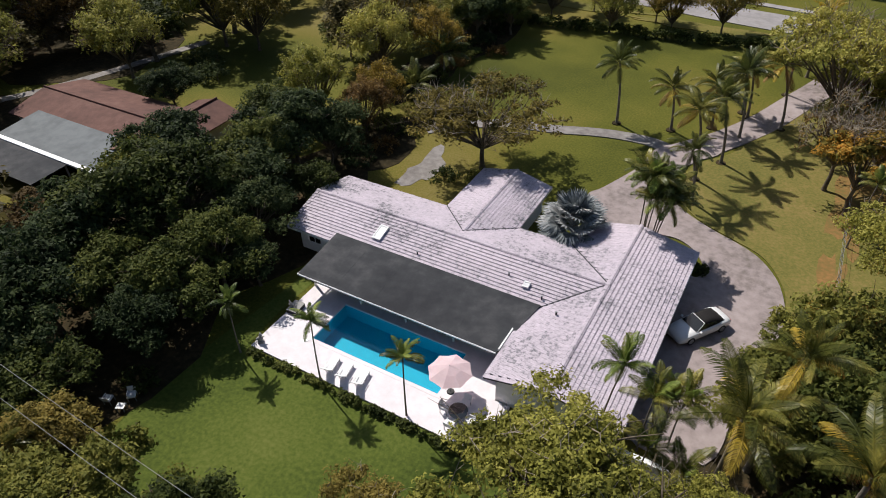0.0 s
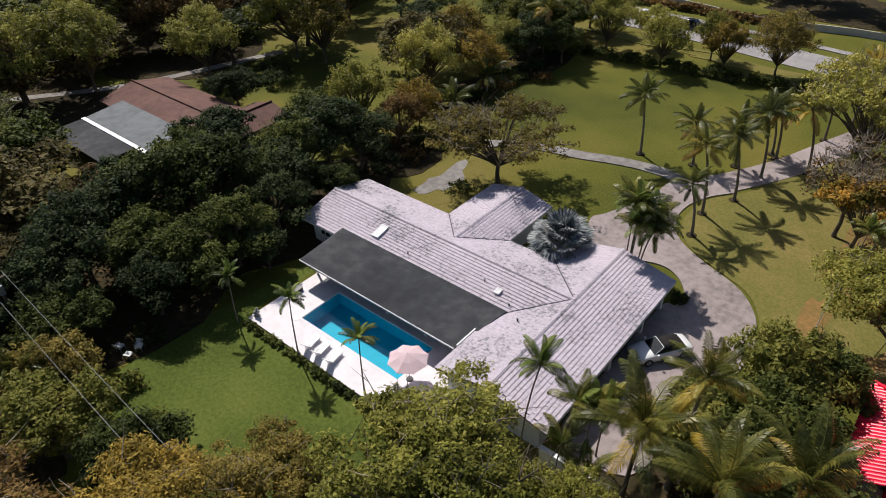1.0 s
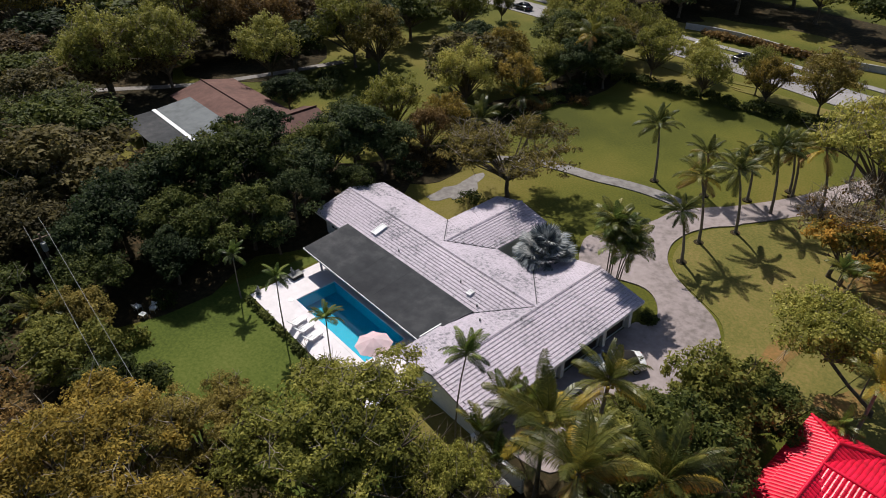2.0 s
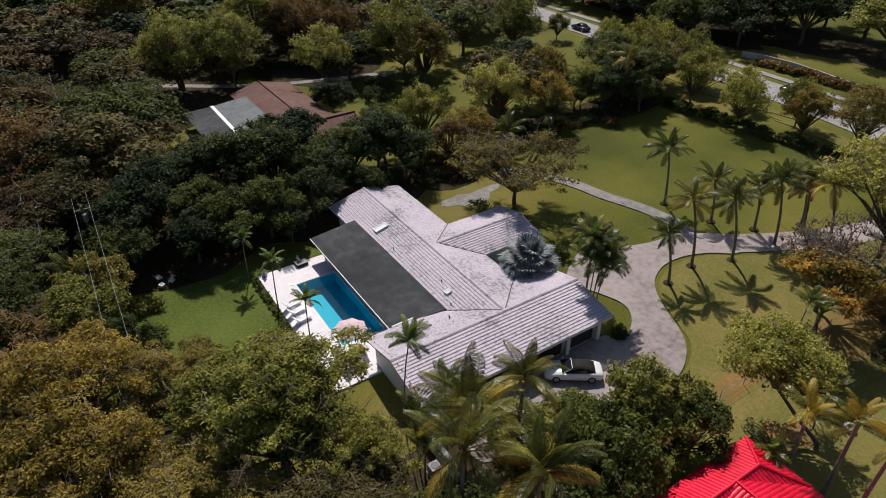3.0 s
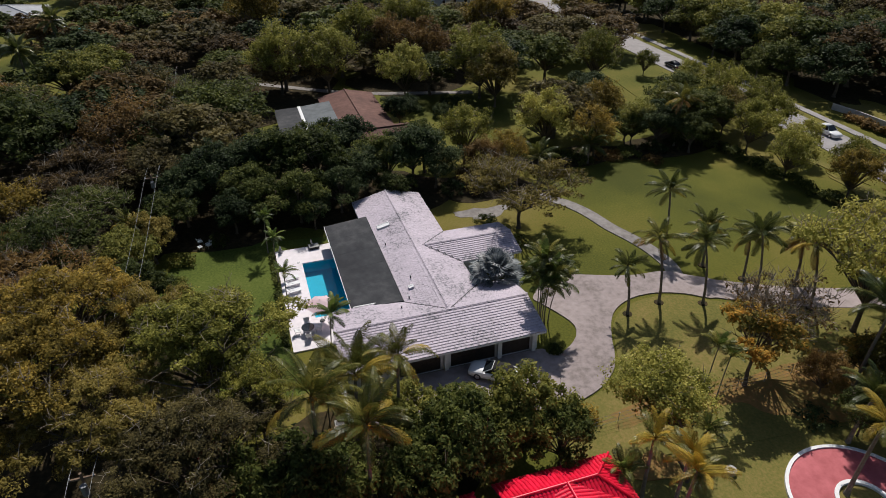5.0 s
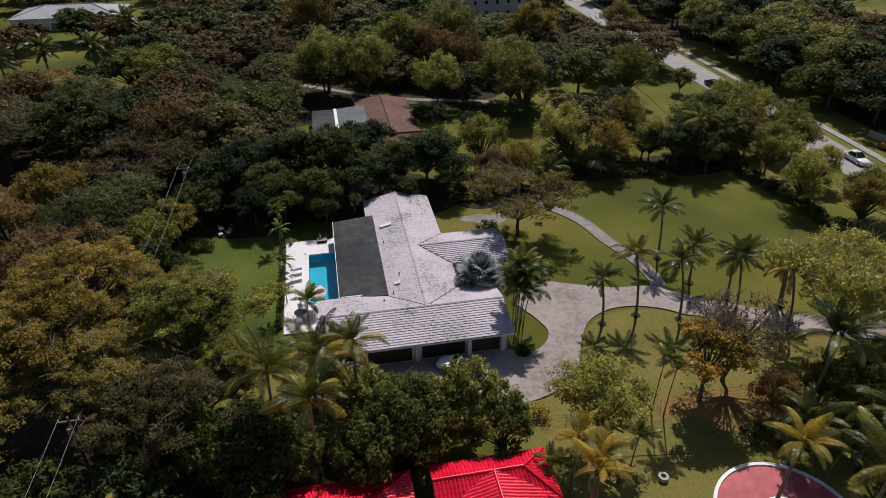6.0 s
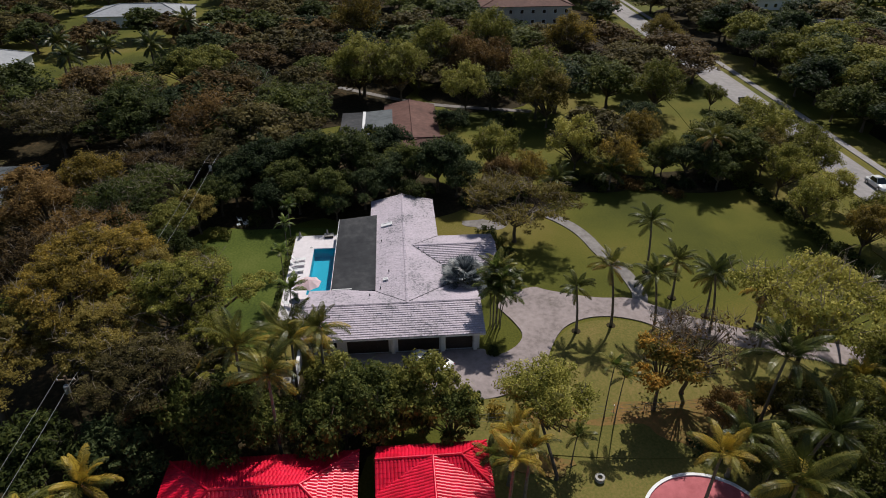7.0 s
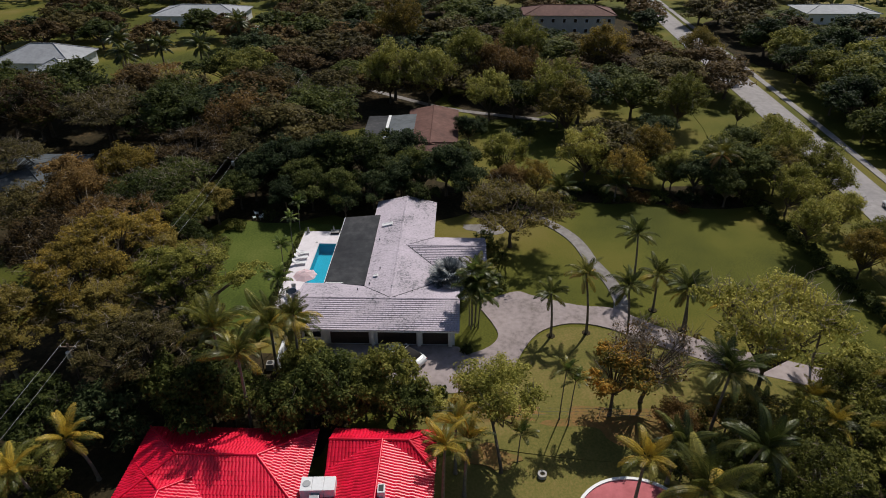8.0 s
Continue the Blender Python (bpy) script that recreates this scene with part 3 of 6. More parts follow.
# canopy over the pool terrace
canopy = thing("canopy", 0, 0, 0, 0, "dark flat roll-roofed canopy along the pool", "canopy")
CX0, CX1 = -22.1, -4.7
slab("canopy_roof", [(CX0, -8.8, 2.42), (CX1, -8.8, 2.42), (CX1 + 1.0, -3.6, 2.93), (CX0, -3.6, 2.93)], 0.16, M["flatroof"], canopy)
part("fascia", box(CX0, CX1, -8.86, -8.803, 2.30, 2.43), M["trim"], canopy, "white front board")
# plain black edge strip just below the white board
part("gutter", box(CX0, CX1, -8.80, -8.70, 2.16, 2.255), M["blackbox"], canopy, "black strip under the front board")
part("fascia", box(CX0 - 0.05, CX0 - 0.003, -8.8, -3.7, 2.2, 2.40), M["trim"], canopy)
for i in range(4):
    slab("roofing_seam", [(CX0 + 3.5 * (i + 1), -8.78, 2.430), (CX0 + 3.5 * (i + 1) + 0.06, -8.78, 2.430), (CX0 + 3.5 * (i + 1) + 0.06, -3.7, 2.928), (CX0 + 3.5 * (i + 1), -3.7, 2.928)], 0.012, M["flatroof"], canopy)
for x in (-21.8, -17.2, -13.0, -8.8, -5.2):
    part("post", box(x - 0.08, x + 0.08, -7.5, -7.34, 0.15, 2.37, 0.01), M["trim"], canopy)
part("flashing", box(CX1 + 0.05, CX1 + 0.17, -8.6, -5.6, 2.48, 2.66, 0.01), M["trim"], canopy, "white flashing strip")

# things on the roof
def skylight(x, y, w, l):
    s = thing("skylight", x, y, roof_z(abs(y)) + 0.05, 0, "white framed skylight lying on the roof tiles", "skylight")
    s.matrix_basis = pose(x, y, roof_z(abs(y)) + 0.05, math.degrees(math.atan(SL)), 0, 0)
    bm = bmesh.new()
    for a, b, c, d in ((-w / 2, w / 2, -l / 2, -l / 2 + 0.12), (-w / 2, w / 2, l / 2 - 0.12, l / 2), (-w / 2, -w / 2 + 0.12, -l / 2 + 0.12, l / 2 - 0.12), (w / 2 - 0.12, w / 2, -l / 2 + 0.12, l / 2 - 0.12)):
        box(a, b, c, d, 0, 0.22, bm=bm)
    part("frame", bm, M["trim"], s)
    part("dome", box(-w / 2 + 0.12, w / 2 - 0.12, -l / 2 + 0.12, l / 2 - 0.12, 0.05, 0.19, 0.04), M["plastic"], s, "milky dome")


skylight(-18.6, -2.2, 0.8, 1.5)
skylight(-5.4, -2.35, 0.5, 0.55)
for x, y in ((-3.9, -3.0), (-14.6, -2.9), (-2.3, -4.2), (-7.0, -2.0)):
    vp = thing("roof_vent", x, y, roof_z(min(abs(y), abs(x)) if x > -4.4 else abs(y)) + 0.02, 0, "short dark vent pipe on the roof", "vent pipe", "roof vents")
    part("pipe", rod((0, 0, -0.05), (0, 0, 0.32), 0.06), M["blackbox"], vp)
    part("cap", rod((0, 0, 0.32), (0, 0, 0.38), 0.1, 0.06), M["metal"], vp)

# ---- pool terrace ----
PX0, PX1, PY0, PY1 = -18.3, -7.4, -12.2, -8.05
deck = thing("pool_deck", 0, 0, 0, 0, "bright white pool terrace", "terrace", kind="structure")
DX0, DX1, DY0 = -21.9, -2.6, -15.0
for x0, x1, y0, y1 in ((DX0, DX1, DY0, PY0 - 0.3), (DX0, PX0 - 0.3, PY0 - 0.3, -3.75), (PX1 + 0.3, -3.75, PY0 - 0.3, -3.75), (PX0 - 0.3, PX1 + 0.3, PY1 + 0.3, -3.75), (-3.75, DX1, PY0 - 0.3, GS + 0.4)):
    part("slab", box(x0, x1, y0, y1, -0.1, 0.15), M["deck"], deck)
pool = thing("swimming_pool", 0, 0, 0, 0, "rectangular swimming pool with clear blue water", "pool")
for x0, x1, y0, y1 in ((PX0 - 0.3, PX1 + 0.3, PY0 - 0.3, PY0), (PX0 - 0.3, PX1 + 0.3, PY1, PY1 + 0.3), (PX0 - 0.3, PX0, PY0, PY1), (PX1, PX1 + 0.3, PY0, PY1)):
    part("coping", box(x0, x1, y0, y1, 0.0, 0.165), M["deck"], pool)
    part("basin_wall", box(x0, x1, y0, y1, -1.2, -0.002), M["plaster_pool"], pool)
part("basin_floor", box(PX0 - 0.3, PX1 + 0.3, PY0 - 0.3, PY1 + 0.3, -1.4, -1.202), M["plaster_pool"], pool)
for i in range(3):
    part("step", box(PX1 - 0.35 * (i + 1), PX1 - 0.35 * i - 0.002, PY0 + 2.6, PY1 - 0.002, -1.2, -0.25 - 0.3 * i), M["plaster_pool"], pool)
bm = bmesh.new()
bmesh.ops.create_grid(bm, x_segments=1, y_segments=1, size=0.5, matrix=Matrix.LocRotScale(((PX0 + PX1) / 2, (PY0 + PY1) / 2, 0.04), None, (PX1 - PX0, PY1 - PY0, 1)))
water = part("water", bm, M["water"], pool, "clear still water")
water.visible_shadow = False

# ---- plants: makers ----
RNG = np.random.default_rng(7)


def leaves(centres, radii, per, size, flat=0.75, up=0.5, stretch=1.6, rng=RNG, tri=False):
    """Leaves on the outer shells of clumps: array (count, corners, 3)."""
    k = len(centres)
    idx = np.repeat(np.arange(k), per)
    n = len(idx)
    d = rng.normal(size=(n, 3))
    d[:, 2] = d[:, 2] * 0.9 + 0.35
    d /= np.linalg.norm(d, axis=1)[:, None]
    rr = radii[idx] * (0.25 + 0.95 * rng.random(n) ** 0.7)
    p = centres[idx] + d * rr[:, None] * np.array([1, 1, flat])
    nrm = d * (1 - up) + np.array([0, 0, 1]) * up + rng.normal(size=(n, 3)) * 0.36
    nrm /= np.linalg.norm(nrm, axis=1)[:, None]
    t = np.cross(nrm, rng.normal(size=(n, 3)))
    t /= np.linalg.norm(t, axis=1)[:, None]
    b = np.cross(nrm, t)
    s = size * (0.6 + 0.8 * rng.random(n))[:, None]
    droop = np.array([0, 0, -0.25]) * s
    if tri:
        return np.stack([p - t * s * 0.55 + b * s * 0.5, p + t * s * stretch * 0.7 + droop, p - t * s * 0.55 - b * s * 0.5], axis=1)
    return np.stack([p - t * s * stretch / 2, p + b * s * 0.5, p + t * s * stretch / 2 + droop, p - b * s * 0.5], axis=1)


def limbs(height, radius, n, base_r, fork, rng, rise=0.75, twig=False, lean=(0, 0)):
    """Trunk and limbs; gives the pieces and the limb tips."""
    pieces, tips = [], []
    f = Vector((lean[0] * fork, lean[1] * fork, fork))
    pieces.append(tube([(0, 0, -0.1), (0.03, 0.02, fork * 0.12), (f.x * 0.5 + rng.normal() * 0.08, f.y * 0.5 + rng.normal() * 0.08, fork * 0.5), f], [base_r * 1.45, base_r, base_r * 0.85, base_r * 0.75], 9))
    for i in range(n):
        a = 2 * math.pi * (i + rng.uniform(-0.3, 0.3)) / n
        r = radius * rng.uniform(0.45, 0.85)
        tip = Vector((f.x + r * math.cos(a), f.y + r * math.sin(a), height * rng.uniform(rise - 0.12, rise + 0.12)))
        mid = f.lerp(tip, 0.5) + Vector((rng.normal() * 0.06 * radius, rng.normal() * 0.06 * radius, 0.05 * height))
        pieces.append(tube([f - Vector((0, 0, 0.1)), f.lerp(mid, 0.5), mid, mid.lerp(tip, 0.6), tip], [base_r * 0.55, base_r * 0.42, base_r * 0.3, base_r * 0.18, base_r * 0.07], 6))
        tips.append(tip)
        for _ in range(3 if not twig else 5):
            s = mid.lerp(tip, rng.uniform(0.1, 0.9))
            q = s + Vector((rng.normal() * radius * 0.25, rng.normal() * radius * 0.25, abs(rng.normal()) * height * 0.1))
            pieces.append(tube([s, s.lerp(q, 0.5) + Vector((0, 0, 0.08)), q], [base_r * 0.14, base_r * 0.09, base_r * 0.03], 4))
            tips.append(q)
            if twig:
                for _k in range(3):
                    w = s.lerp(q, rng.uniform(0.4, 1))
                    z = w + Vector((rng.normal() * 0.7, rng.normal() * 0.7, abs(rng.normal()) * 0.6))
                    pieces.append(tube([w, z], [base_r * 0.06, base_r * 0.02], 3))
    return pieces, tips


def broad_tree(name, height, radius, clumps, per, size, label, seed, low=0.35, flat=0.75, dome=1.0, up=0.5, twig=False, fork=0.3, n=6, material="leaf_mid", base_r=None, lean=(0, 0), clump_r=0.26, hollow=0.45, lobes=10, bare=0, tri=False, lobe_r=(0.24, 0.44)):
    """A tree about the origin: trunk with limbs, and a crown of leaf clumps over them."""
    rng = np.random.default_rng(seed)
    t = thing("tree", 0, 0, 0, 0, label, "tree")
    pieces, tips = limbs(height, radius, n, base_r or height * 0.028, height * fork, rng, twig=twig, lean=lean)
    zc = height * (low + (1 - low) * 0.3)
    j = np.arange(lobes)
    az = j * 2.4 + rng.normal(size=lobes) * 0.5
    sn = np.clip((j + 0.5) / lobes * dome + rng.normal(size=lobes) * 0.12, 0.0, 1.0)
    side = 1 + 0.22 * np.sin(az + rng.uniform(0, 6.28)) + 0.14 * np.sin(2 * az + rng.uniform(0, 6.28))
    out = np.sqrt(1 - sn ** 2) * radius * rng.uniform(0.45, 0.88, lobes) * side
    lc = np.stack([out * np.cos(az) + lean[0] * height * fork, out * np.sin(az) + lean[1] * height * fork, zc + (height - zc) * (0.08 + 0.72 * sn) * rng.uniform(0.78, 1.12, lobes)], 1)
    lr = radius * rng.uniform(*lobe_r, lobes)
    pick = rng.integers(0, lobes, clumps)
    d = rng.normal(size=(clumps, 3))
    d[:, 2] = np.abs(d[:, 2]) - 0.35
    d /= np.linalg.norm(d, axis=1)[:, None]
    c = lc[pick] + d * (lr[pick] * (hollow + (1 - hollow) * rng.random(clumps) ** 0.5))[:, None] * np.array([1, 1, flat])
    r = radius * clump_r * (0.5 + 0.8 * rng.random(clumps))
    v, f = joined(pieces + [tube([(lean[0] * height * fork, lean[1] * height * fork, height * fork * 0.9), tuple((q * 0.5 + np.array([0, 0, height * fork * 0.5]))), tuple(q)], [height * 0.014, height * 0.009, height * 0.003], 5) for q in lc])
    hang("trunk", mesh_of("trunk", v, f, M["bark"], True), t)
    if bare:
        tw = []
        for q in c[rng.integers(0, clumps, bare)]:
            e = q + np.array([rng.normal() * 0.5, rng.normal() * 0.5, 0.25 + abs(rng.normal()) * 0.45]) * radius * 0.2
            m2 = (q + e) / 2 + rng.normal(size=3) * 0.12
            tw += [tube([tuple(q), tuple(m2), tuple(e)], [0.035, 0.024, 0.008], 3), tube([tuple(m2), tuple(m2 + rng.normal(size=3) * 0.4 + np.array([0, 0, 0.3]))], [0.02, 0.006], 3)]
        v, f = joined(tw)
        tagged(hang("bare_twig", mesh_of("bare_twig", v, f, M["twig"]), t, "pale leafless twigs"), kind="stuff")
    hang("crown", quads("crown", leaves(c, r, per, size, flat, up, rng=rng, tri=tri), M[material]), t)
    return t


USED = set()


def plant(proto, x, y, scale, material, rz=None, label="", tall=1.0, category="", group="", lift=0.0):
    """The proto itself the first time, then copies of it, in leaves of a given colour."""
    rz = rz if rz is not None else (x * 37.7 + y * 71.3) % 360
    m = pose(x, y, lift, 0, 0, rz) @ Matrix.Diagonal((scale, scale, scale * tall, 1))
    if proto.name in USED:
        ob = copy_thing(proto, m)
    else:
        USED.add(proto.name)
        ob = proto
    ob.matrix_basis = m
    for c in ob.children:
        if c.name.split(".")[0] == "crown":
            c.material_slots[0].link = "OBJECT"
            c.material_slots[0].material = M[material]
    return tagged(ob, label or None, category, group)


def frond_mesh(name, length, rise, droop, pairs, leaflet, width, material, hang_down=0.5, seed=0):
    """One feather leaf from the origin along +x: a midrib and its leaflets."""
    rng = np.random.default_rng(seed)
    pts, p, a = [], Vector((0, 0, 0)), radians(rise)
    steps = 10
    for i in range(steps + 1):
        pts.append(p.copy())
        p = p + Vector((math.cos(a), 0, math.sin(a))) * length / steps
        a -= radians(droop) / steps * (0.5 + i / steps)
    v, f = tube(pts, [0.045 * (1 - 0.8 * i / steps) for i in range(steps + 1)], 4)
    v = [tuple(q) for q in v]
    for i in range(pairs):
        s = 0.12 + 0.88 * (i + 0.5) / pairs
        k = min(int(s * steps), steps - 1)
        o = pts[k].lerp(pts[k + 1], s * steps - k)
        d = (pts[k + 1] - pts[k]).normalized()
        ln = leaflet * math.sin(math.pi * (0.18 + 0.78 * s)) ** 0.7
        for side in (-1, 1):
            w = Vector((0, side, 0))
            out = (w * 0.8 + d * 0.75 + Vector((0, 0, 0.18 - hang_down * 0.35 + rng.normal() * 0.12))).normalized()
            mid = o + out * ln * 0.5
            tip = o + out * ln * 0.92 + Vector((0, 0, -hang_down * ln * 0.55))
            e = d * width / 2
            n = len(v)
            v += [tuple(o - e * 0.6), tuple(o + e * 0.6), tuple(mid + e), tuple(tip), tuple(mid - e)]
            f += [(n, n + 1, n + 2, n + 4), (n + 4, n + 2, n + 3)]
    return mesh_of(name, v, f, material)


FRONDS = {}


def frond_set(kind):
    if kind not in FRONDS:
        length, pairs, leaflet, width, hd, mats = {"coconut": (3.9, 52, 0.85, 0.058, 0.8, ("frond", "frond", "frond", "frond_gold", "frond_dry")),
                                                  "dark": (3.9, 52, 0.85, 0.066, 0.8, ("frond_dark", "frond_dark", "frond_dark", "frond", "frond")),
                                                  "royal": (3.6, 38, 0.85, 0.11, 0.9, ("frond_dark",) * 5),
                                                  "gold": (3.2, 44, 0.75, 0.055, 0.6, ("frond_gold", "frond_gold", "frond", "frond_gold", "frond_dry")),
                                                  "young": (2.0, 30, 0.5, 0.06, 0.6, ("frond_fresh", "frond_fresh", "frond_dark", "frond_fresh", "frond_fresh")),
                                                  "cluster": (2.6, 34, 0.7, 0.065, 0.6, ("frond_fresh", "frond", "frond_dark", "frond_fresh", "frond"))}[kind]
        FRONDS[kind] = [frond_mesh("frond", length * k, r, d, pairs, leaflet, width, M[m], hd, i)
                        for i, (r, d, k, m) in enumerate(zip((80, 62, 40, 14, -28), (46, 72, 88, 84, 48), (0.85, 1.0, 1.02, 0.95, 0.78), mats))]
    return FRONDS[kind]


def palm(x, y, height, kind, label, seed, lean=(0, 0), r=0.14, count=20, scale=1.0, group="", bark="palebark", nuts=False):
    rng = random.Random(seed)
    p = thing("palm_tree", x, y, 0, 0, label, "palm tree", group)
    lx, ly = lean
    pts = [(lx * s * s, ly * s * s, -0.1 + (height + 0.1) * s) for s in (0, 0.06, 0.25, 0.5, 0.75, 1)]
    v, f = tube(pts, [r * 1.8, r * 1.25, r, r * 0.9, r * 0.8, r * 0.75], 8)
    hang("trunk", mesh_of("trunk", v, f, M[bark], True), p)
    ms = frond_set(kind)
    ring = [0, 0, 0, 1, 1, 1, 1, 1, 2, 2, 2, 2, 2, 2, 3, 3, 3, 3, 4, 4, 4, 4, 1, 2, 3, 0, 2, 1]
    for i in range(count):
        k = ring[i % len(ring)]
        a = i * 137.5 + rng.uniform(-26, 26)
        s = scale * rng.uniform(0.85, 1.12)
        hang("frond", ms[k], p, at=pose(lx, ly, height - 0.06 * k, rng.uniform(-28, 28), rng.uniform(-16, 14), a) @ Matrix.Diagonal((s, s, s, 1)))
    if nuts:
        for i in range(5):
            a = i * 1.3
            bm = bmesh.new()
            bmesh.ops.create_icosphere(bm, subdivisions=1, radius=0.14, matrix=Matrix.Translation((lx + 0.25 * math.cos(a), ly + 0.25 * math.sin(a), height - 0.35)))
            part("coconut", bm, M["frond_gold"], p, "yellow-green coconut", True)
    return p


def fan_palm(x, y, height, label):
    p = thing("fan_palm", x, y, 0, 0, label, "palm tree")
    v, f = tube([(0, 0, -0.1), (0, 0, height * 0.5), (0, 0, height)], [0.32, 0.26, 0.24], 10)
    hang("trunk", mesh_of("trunk", v, f, M["palebark"], True), p)
    shapes = []
    for s in range(3):
        rng = np.random.default_rng(50 + s)
        v, f = tube([(0, 0, 0), (0.75, 0, 0.10), (1.45, 0, 0.08)], [0.045, 0.035, 0.025], 5)
        v = [tuple(q) for q in v]
        blades = 34
        for i in range(blades):
            a = radians(-128 + 256 * (i + 0.5) / blades)
            ln = 1.25 * (0.82 + 0.18 * math.cos(a)) * rng.uniform(0.92, 1.05)
            fold = 0.10 if i % 2 else -0.02
            d = Vector((math.cos(a), math.sin(a), 0.18 * abs(math.sin(a))))
            t = Vector((-math.sin(a), math.cos(a), 0))
            o = Vector((1.4, 0, 0.09))
            m1 = o + d * ln * 0.6 + Vector((0, 0, fold))
            tip = o + d * ln + Vector((0, 0, -0.16 * s + rng.normal() * 0.06))
            n = len(v)
            v += [tuple(o), tuple(m1 - t * 0.085), tuple(tip), tuple(m1 + t * 0.085)]
            f += [(n, n + 1, n + 2, n + 3)]
        shapes.append(mesh_of("fan_leaf", v, f, M["silver"]))
    for i in range(38):
        el = 78 - 100 * (i / 37) ** 0.8
        hang("fan_leaf", shapes[i % 3], p, at=pose(0, 0, height - 0.1 - 0.35 * i / 37, 0, 0, i * 137.5) @ pose(0, 0, 0, 0, -el, 0) @ pose(0, 0, 0, (i % 5 - 2) * 9) @ Matrix.Diagonal((1.22, 1.22, 1.22, 1)))
    return p


def bush(x, y, rx, ry, h, material, label, seed, size=0.16, density=1.0, kind=""):
    """A low shrub or hedge length: stems inside and leaf clumps over its whole shape."""
    rng = np.random.default_rng(seed)
    b = thing("shrub" if kind != "hedge" else "hedge", x, y, 0, 0, label, "shrub" if kind != "hedge" else "hedge")
    n = max(10, int(rx * ry * 9 * density))
    n = min(n, 260)
    c = np.stack([rng.uniform(-rx, rx, n) * 0.85, rng.uniform(-ry, ry, n) * 0.85, np.zeros(n)], 1)
    edge = np.sqrt(np.clip(1 - (c[:, 0] / rx) ** 4 - (c[:, 1] / ry) ** 4, 0.1, 1)) if kind == "hedge" else np.sqrt(np.clip(1 - (c[:, 0] / rx) ** 2 - (c[:, 1] / ry) ** 2, 0.1, 1))
    c[:, 2] = h * edge * rng.uniform(0.35, 0.9, n)
    r = np.full(n, min(0.45, h * 0.4)) * (0.7 + 0.6 * rng.random(n))
    stems = [tube([(q[0], q[1], -0.05), (q[0] * 1.02, q[1] * 1.02, q[2])], [0.03, 0.012], 4) for q in c[:14]]
    v, f = joined(stems)
    tagged(hang("stem", mesh_of("stem", v, f, M["bark"]), b), kind="stuff")
    hang("crown", quads("crown", leaves(c, r, 34, size, 0.8, 0.45, rng=rng), M[material]), b)
    return b

# ---- plants: where they stand ----
DENSE = [broad_tree("tree", 9.5, 5.2, 170, 76, 0.21, "dense dark green broadleaf tree in the wood", 11 + i, low=0.24, n=6, up=0.5, clump_r=0.165, lobes=15, tri=True) for i in range(3)]
AIRY = [broad_tree("tree", 9.0, 4.6, 380, 32, 0.155, "airy olive tree with visible limbs", 31 + i, low=0.2, flat=1.1, twig=True, n=8, fork=0.2, clump_r=0.12, hollow=0.1, up=0.4, lobes=26, base_r=0.17, bare=90, tri=True, lobe_r=(0.2, 0.4)) for i in range(3)]
UMBRELLA = [broad_tree("tree", 8.2, 6.6, 260, 54, 0.155, "wide flat-topped tree with bare twigs", 51 + i, low=0.55, flat=0.3, dome=0.8, twig=True, n=9, fork=0.3, clump_r=0.115, hollow=0.3, up=0.55, lobes=26, bare=200, tri=True, lobe_r=(0.2, 0.36)) for i in range(2)]
LUSH = [broad_tree("tree", 6.5, 3.6, 110, 84, 0.19, "dense glossy green tree", 71 + i, low=0.1, n=6, fork=0.2, clump_r=0.19, up=0.55, lobes=14, tri=True) for i in range(2)]
BIG = [broad_tree("tree", 14.0, 6.4, 420, 110, 0.125, "tall broad canopy tree with small leaves", 91 + i, low=0.36, flat=0.42, n=9, fork=0.35, clump_r=0.10, twig=True, up=0.5, hollow=0.15, lobes=34, bare=130, tri=True, lobe_r=(0.16, 0.32)) for i in range(2)]
FAR = [broad_tree("tree", 9.5, 5.4, 150, 44, 0.27, "rounded tree in the wooded distance", 111 + i, low=0.2, n=5, up=0.45, clump_r=0.17, lobes=18, hollow=0.25, tri=True) for i in range(3)]
FARTHER = [broad_tree("tree", 9.5, 5.4, 90, 36, 0.42, "rounded tree in the wooded distance", 121 + i, low=0.2, n=5, up=0.45, clump_r=0.2, lobes=16, hollow=0.25, tri=True) for i in range(2)]

# tall trees nearest to the path
for k, x, y, s, tall, leafs, label in ((0, 4.8, -21.6, 1.06, 0.9, "leaf_spring", "tall olive-green canopy tree over the lawn"), (0, 9.8, -18.2, 0.6, 1.25, "leaf_spring", "slim spring-green canopy tree"), (1, -3.5, -33.5, 1.0, 0.95, "leaf_gold", "wide gold-brown canopy tree"), (0, 4.5, -33.5, 1.0, 0.98, "leaf_gold", "wide gold-brown canopy tree"),
                                (1, -2.5, -26.5, 0.72, 1.0, "leaf_olive", "olive canopy tree at the lawn's edge"), (1, 13.5, -22.5, 0.9, 0.88, "leaf_dusk", "dark green canopy tree at the wood's edge"), (1, 9.5, -28.5, 0.85, 0.95, "leaf_olive", "olive canopy tree at the wood's edge"), (0, 11.5, -38.0, 1.0, 0.85, "leaf_olive", "olive canopy tree at the wood's edge")):
    plant(BIG[k], x, y, s, leafs, label=label, tall=tall)

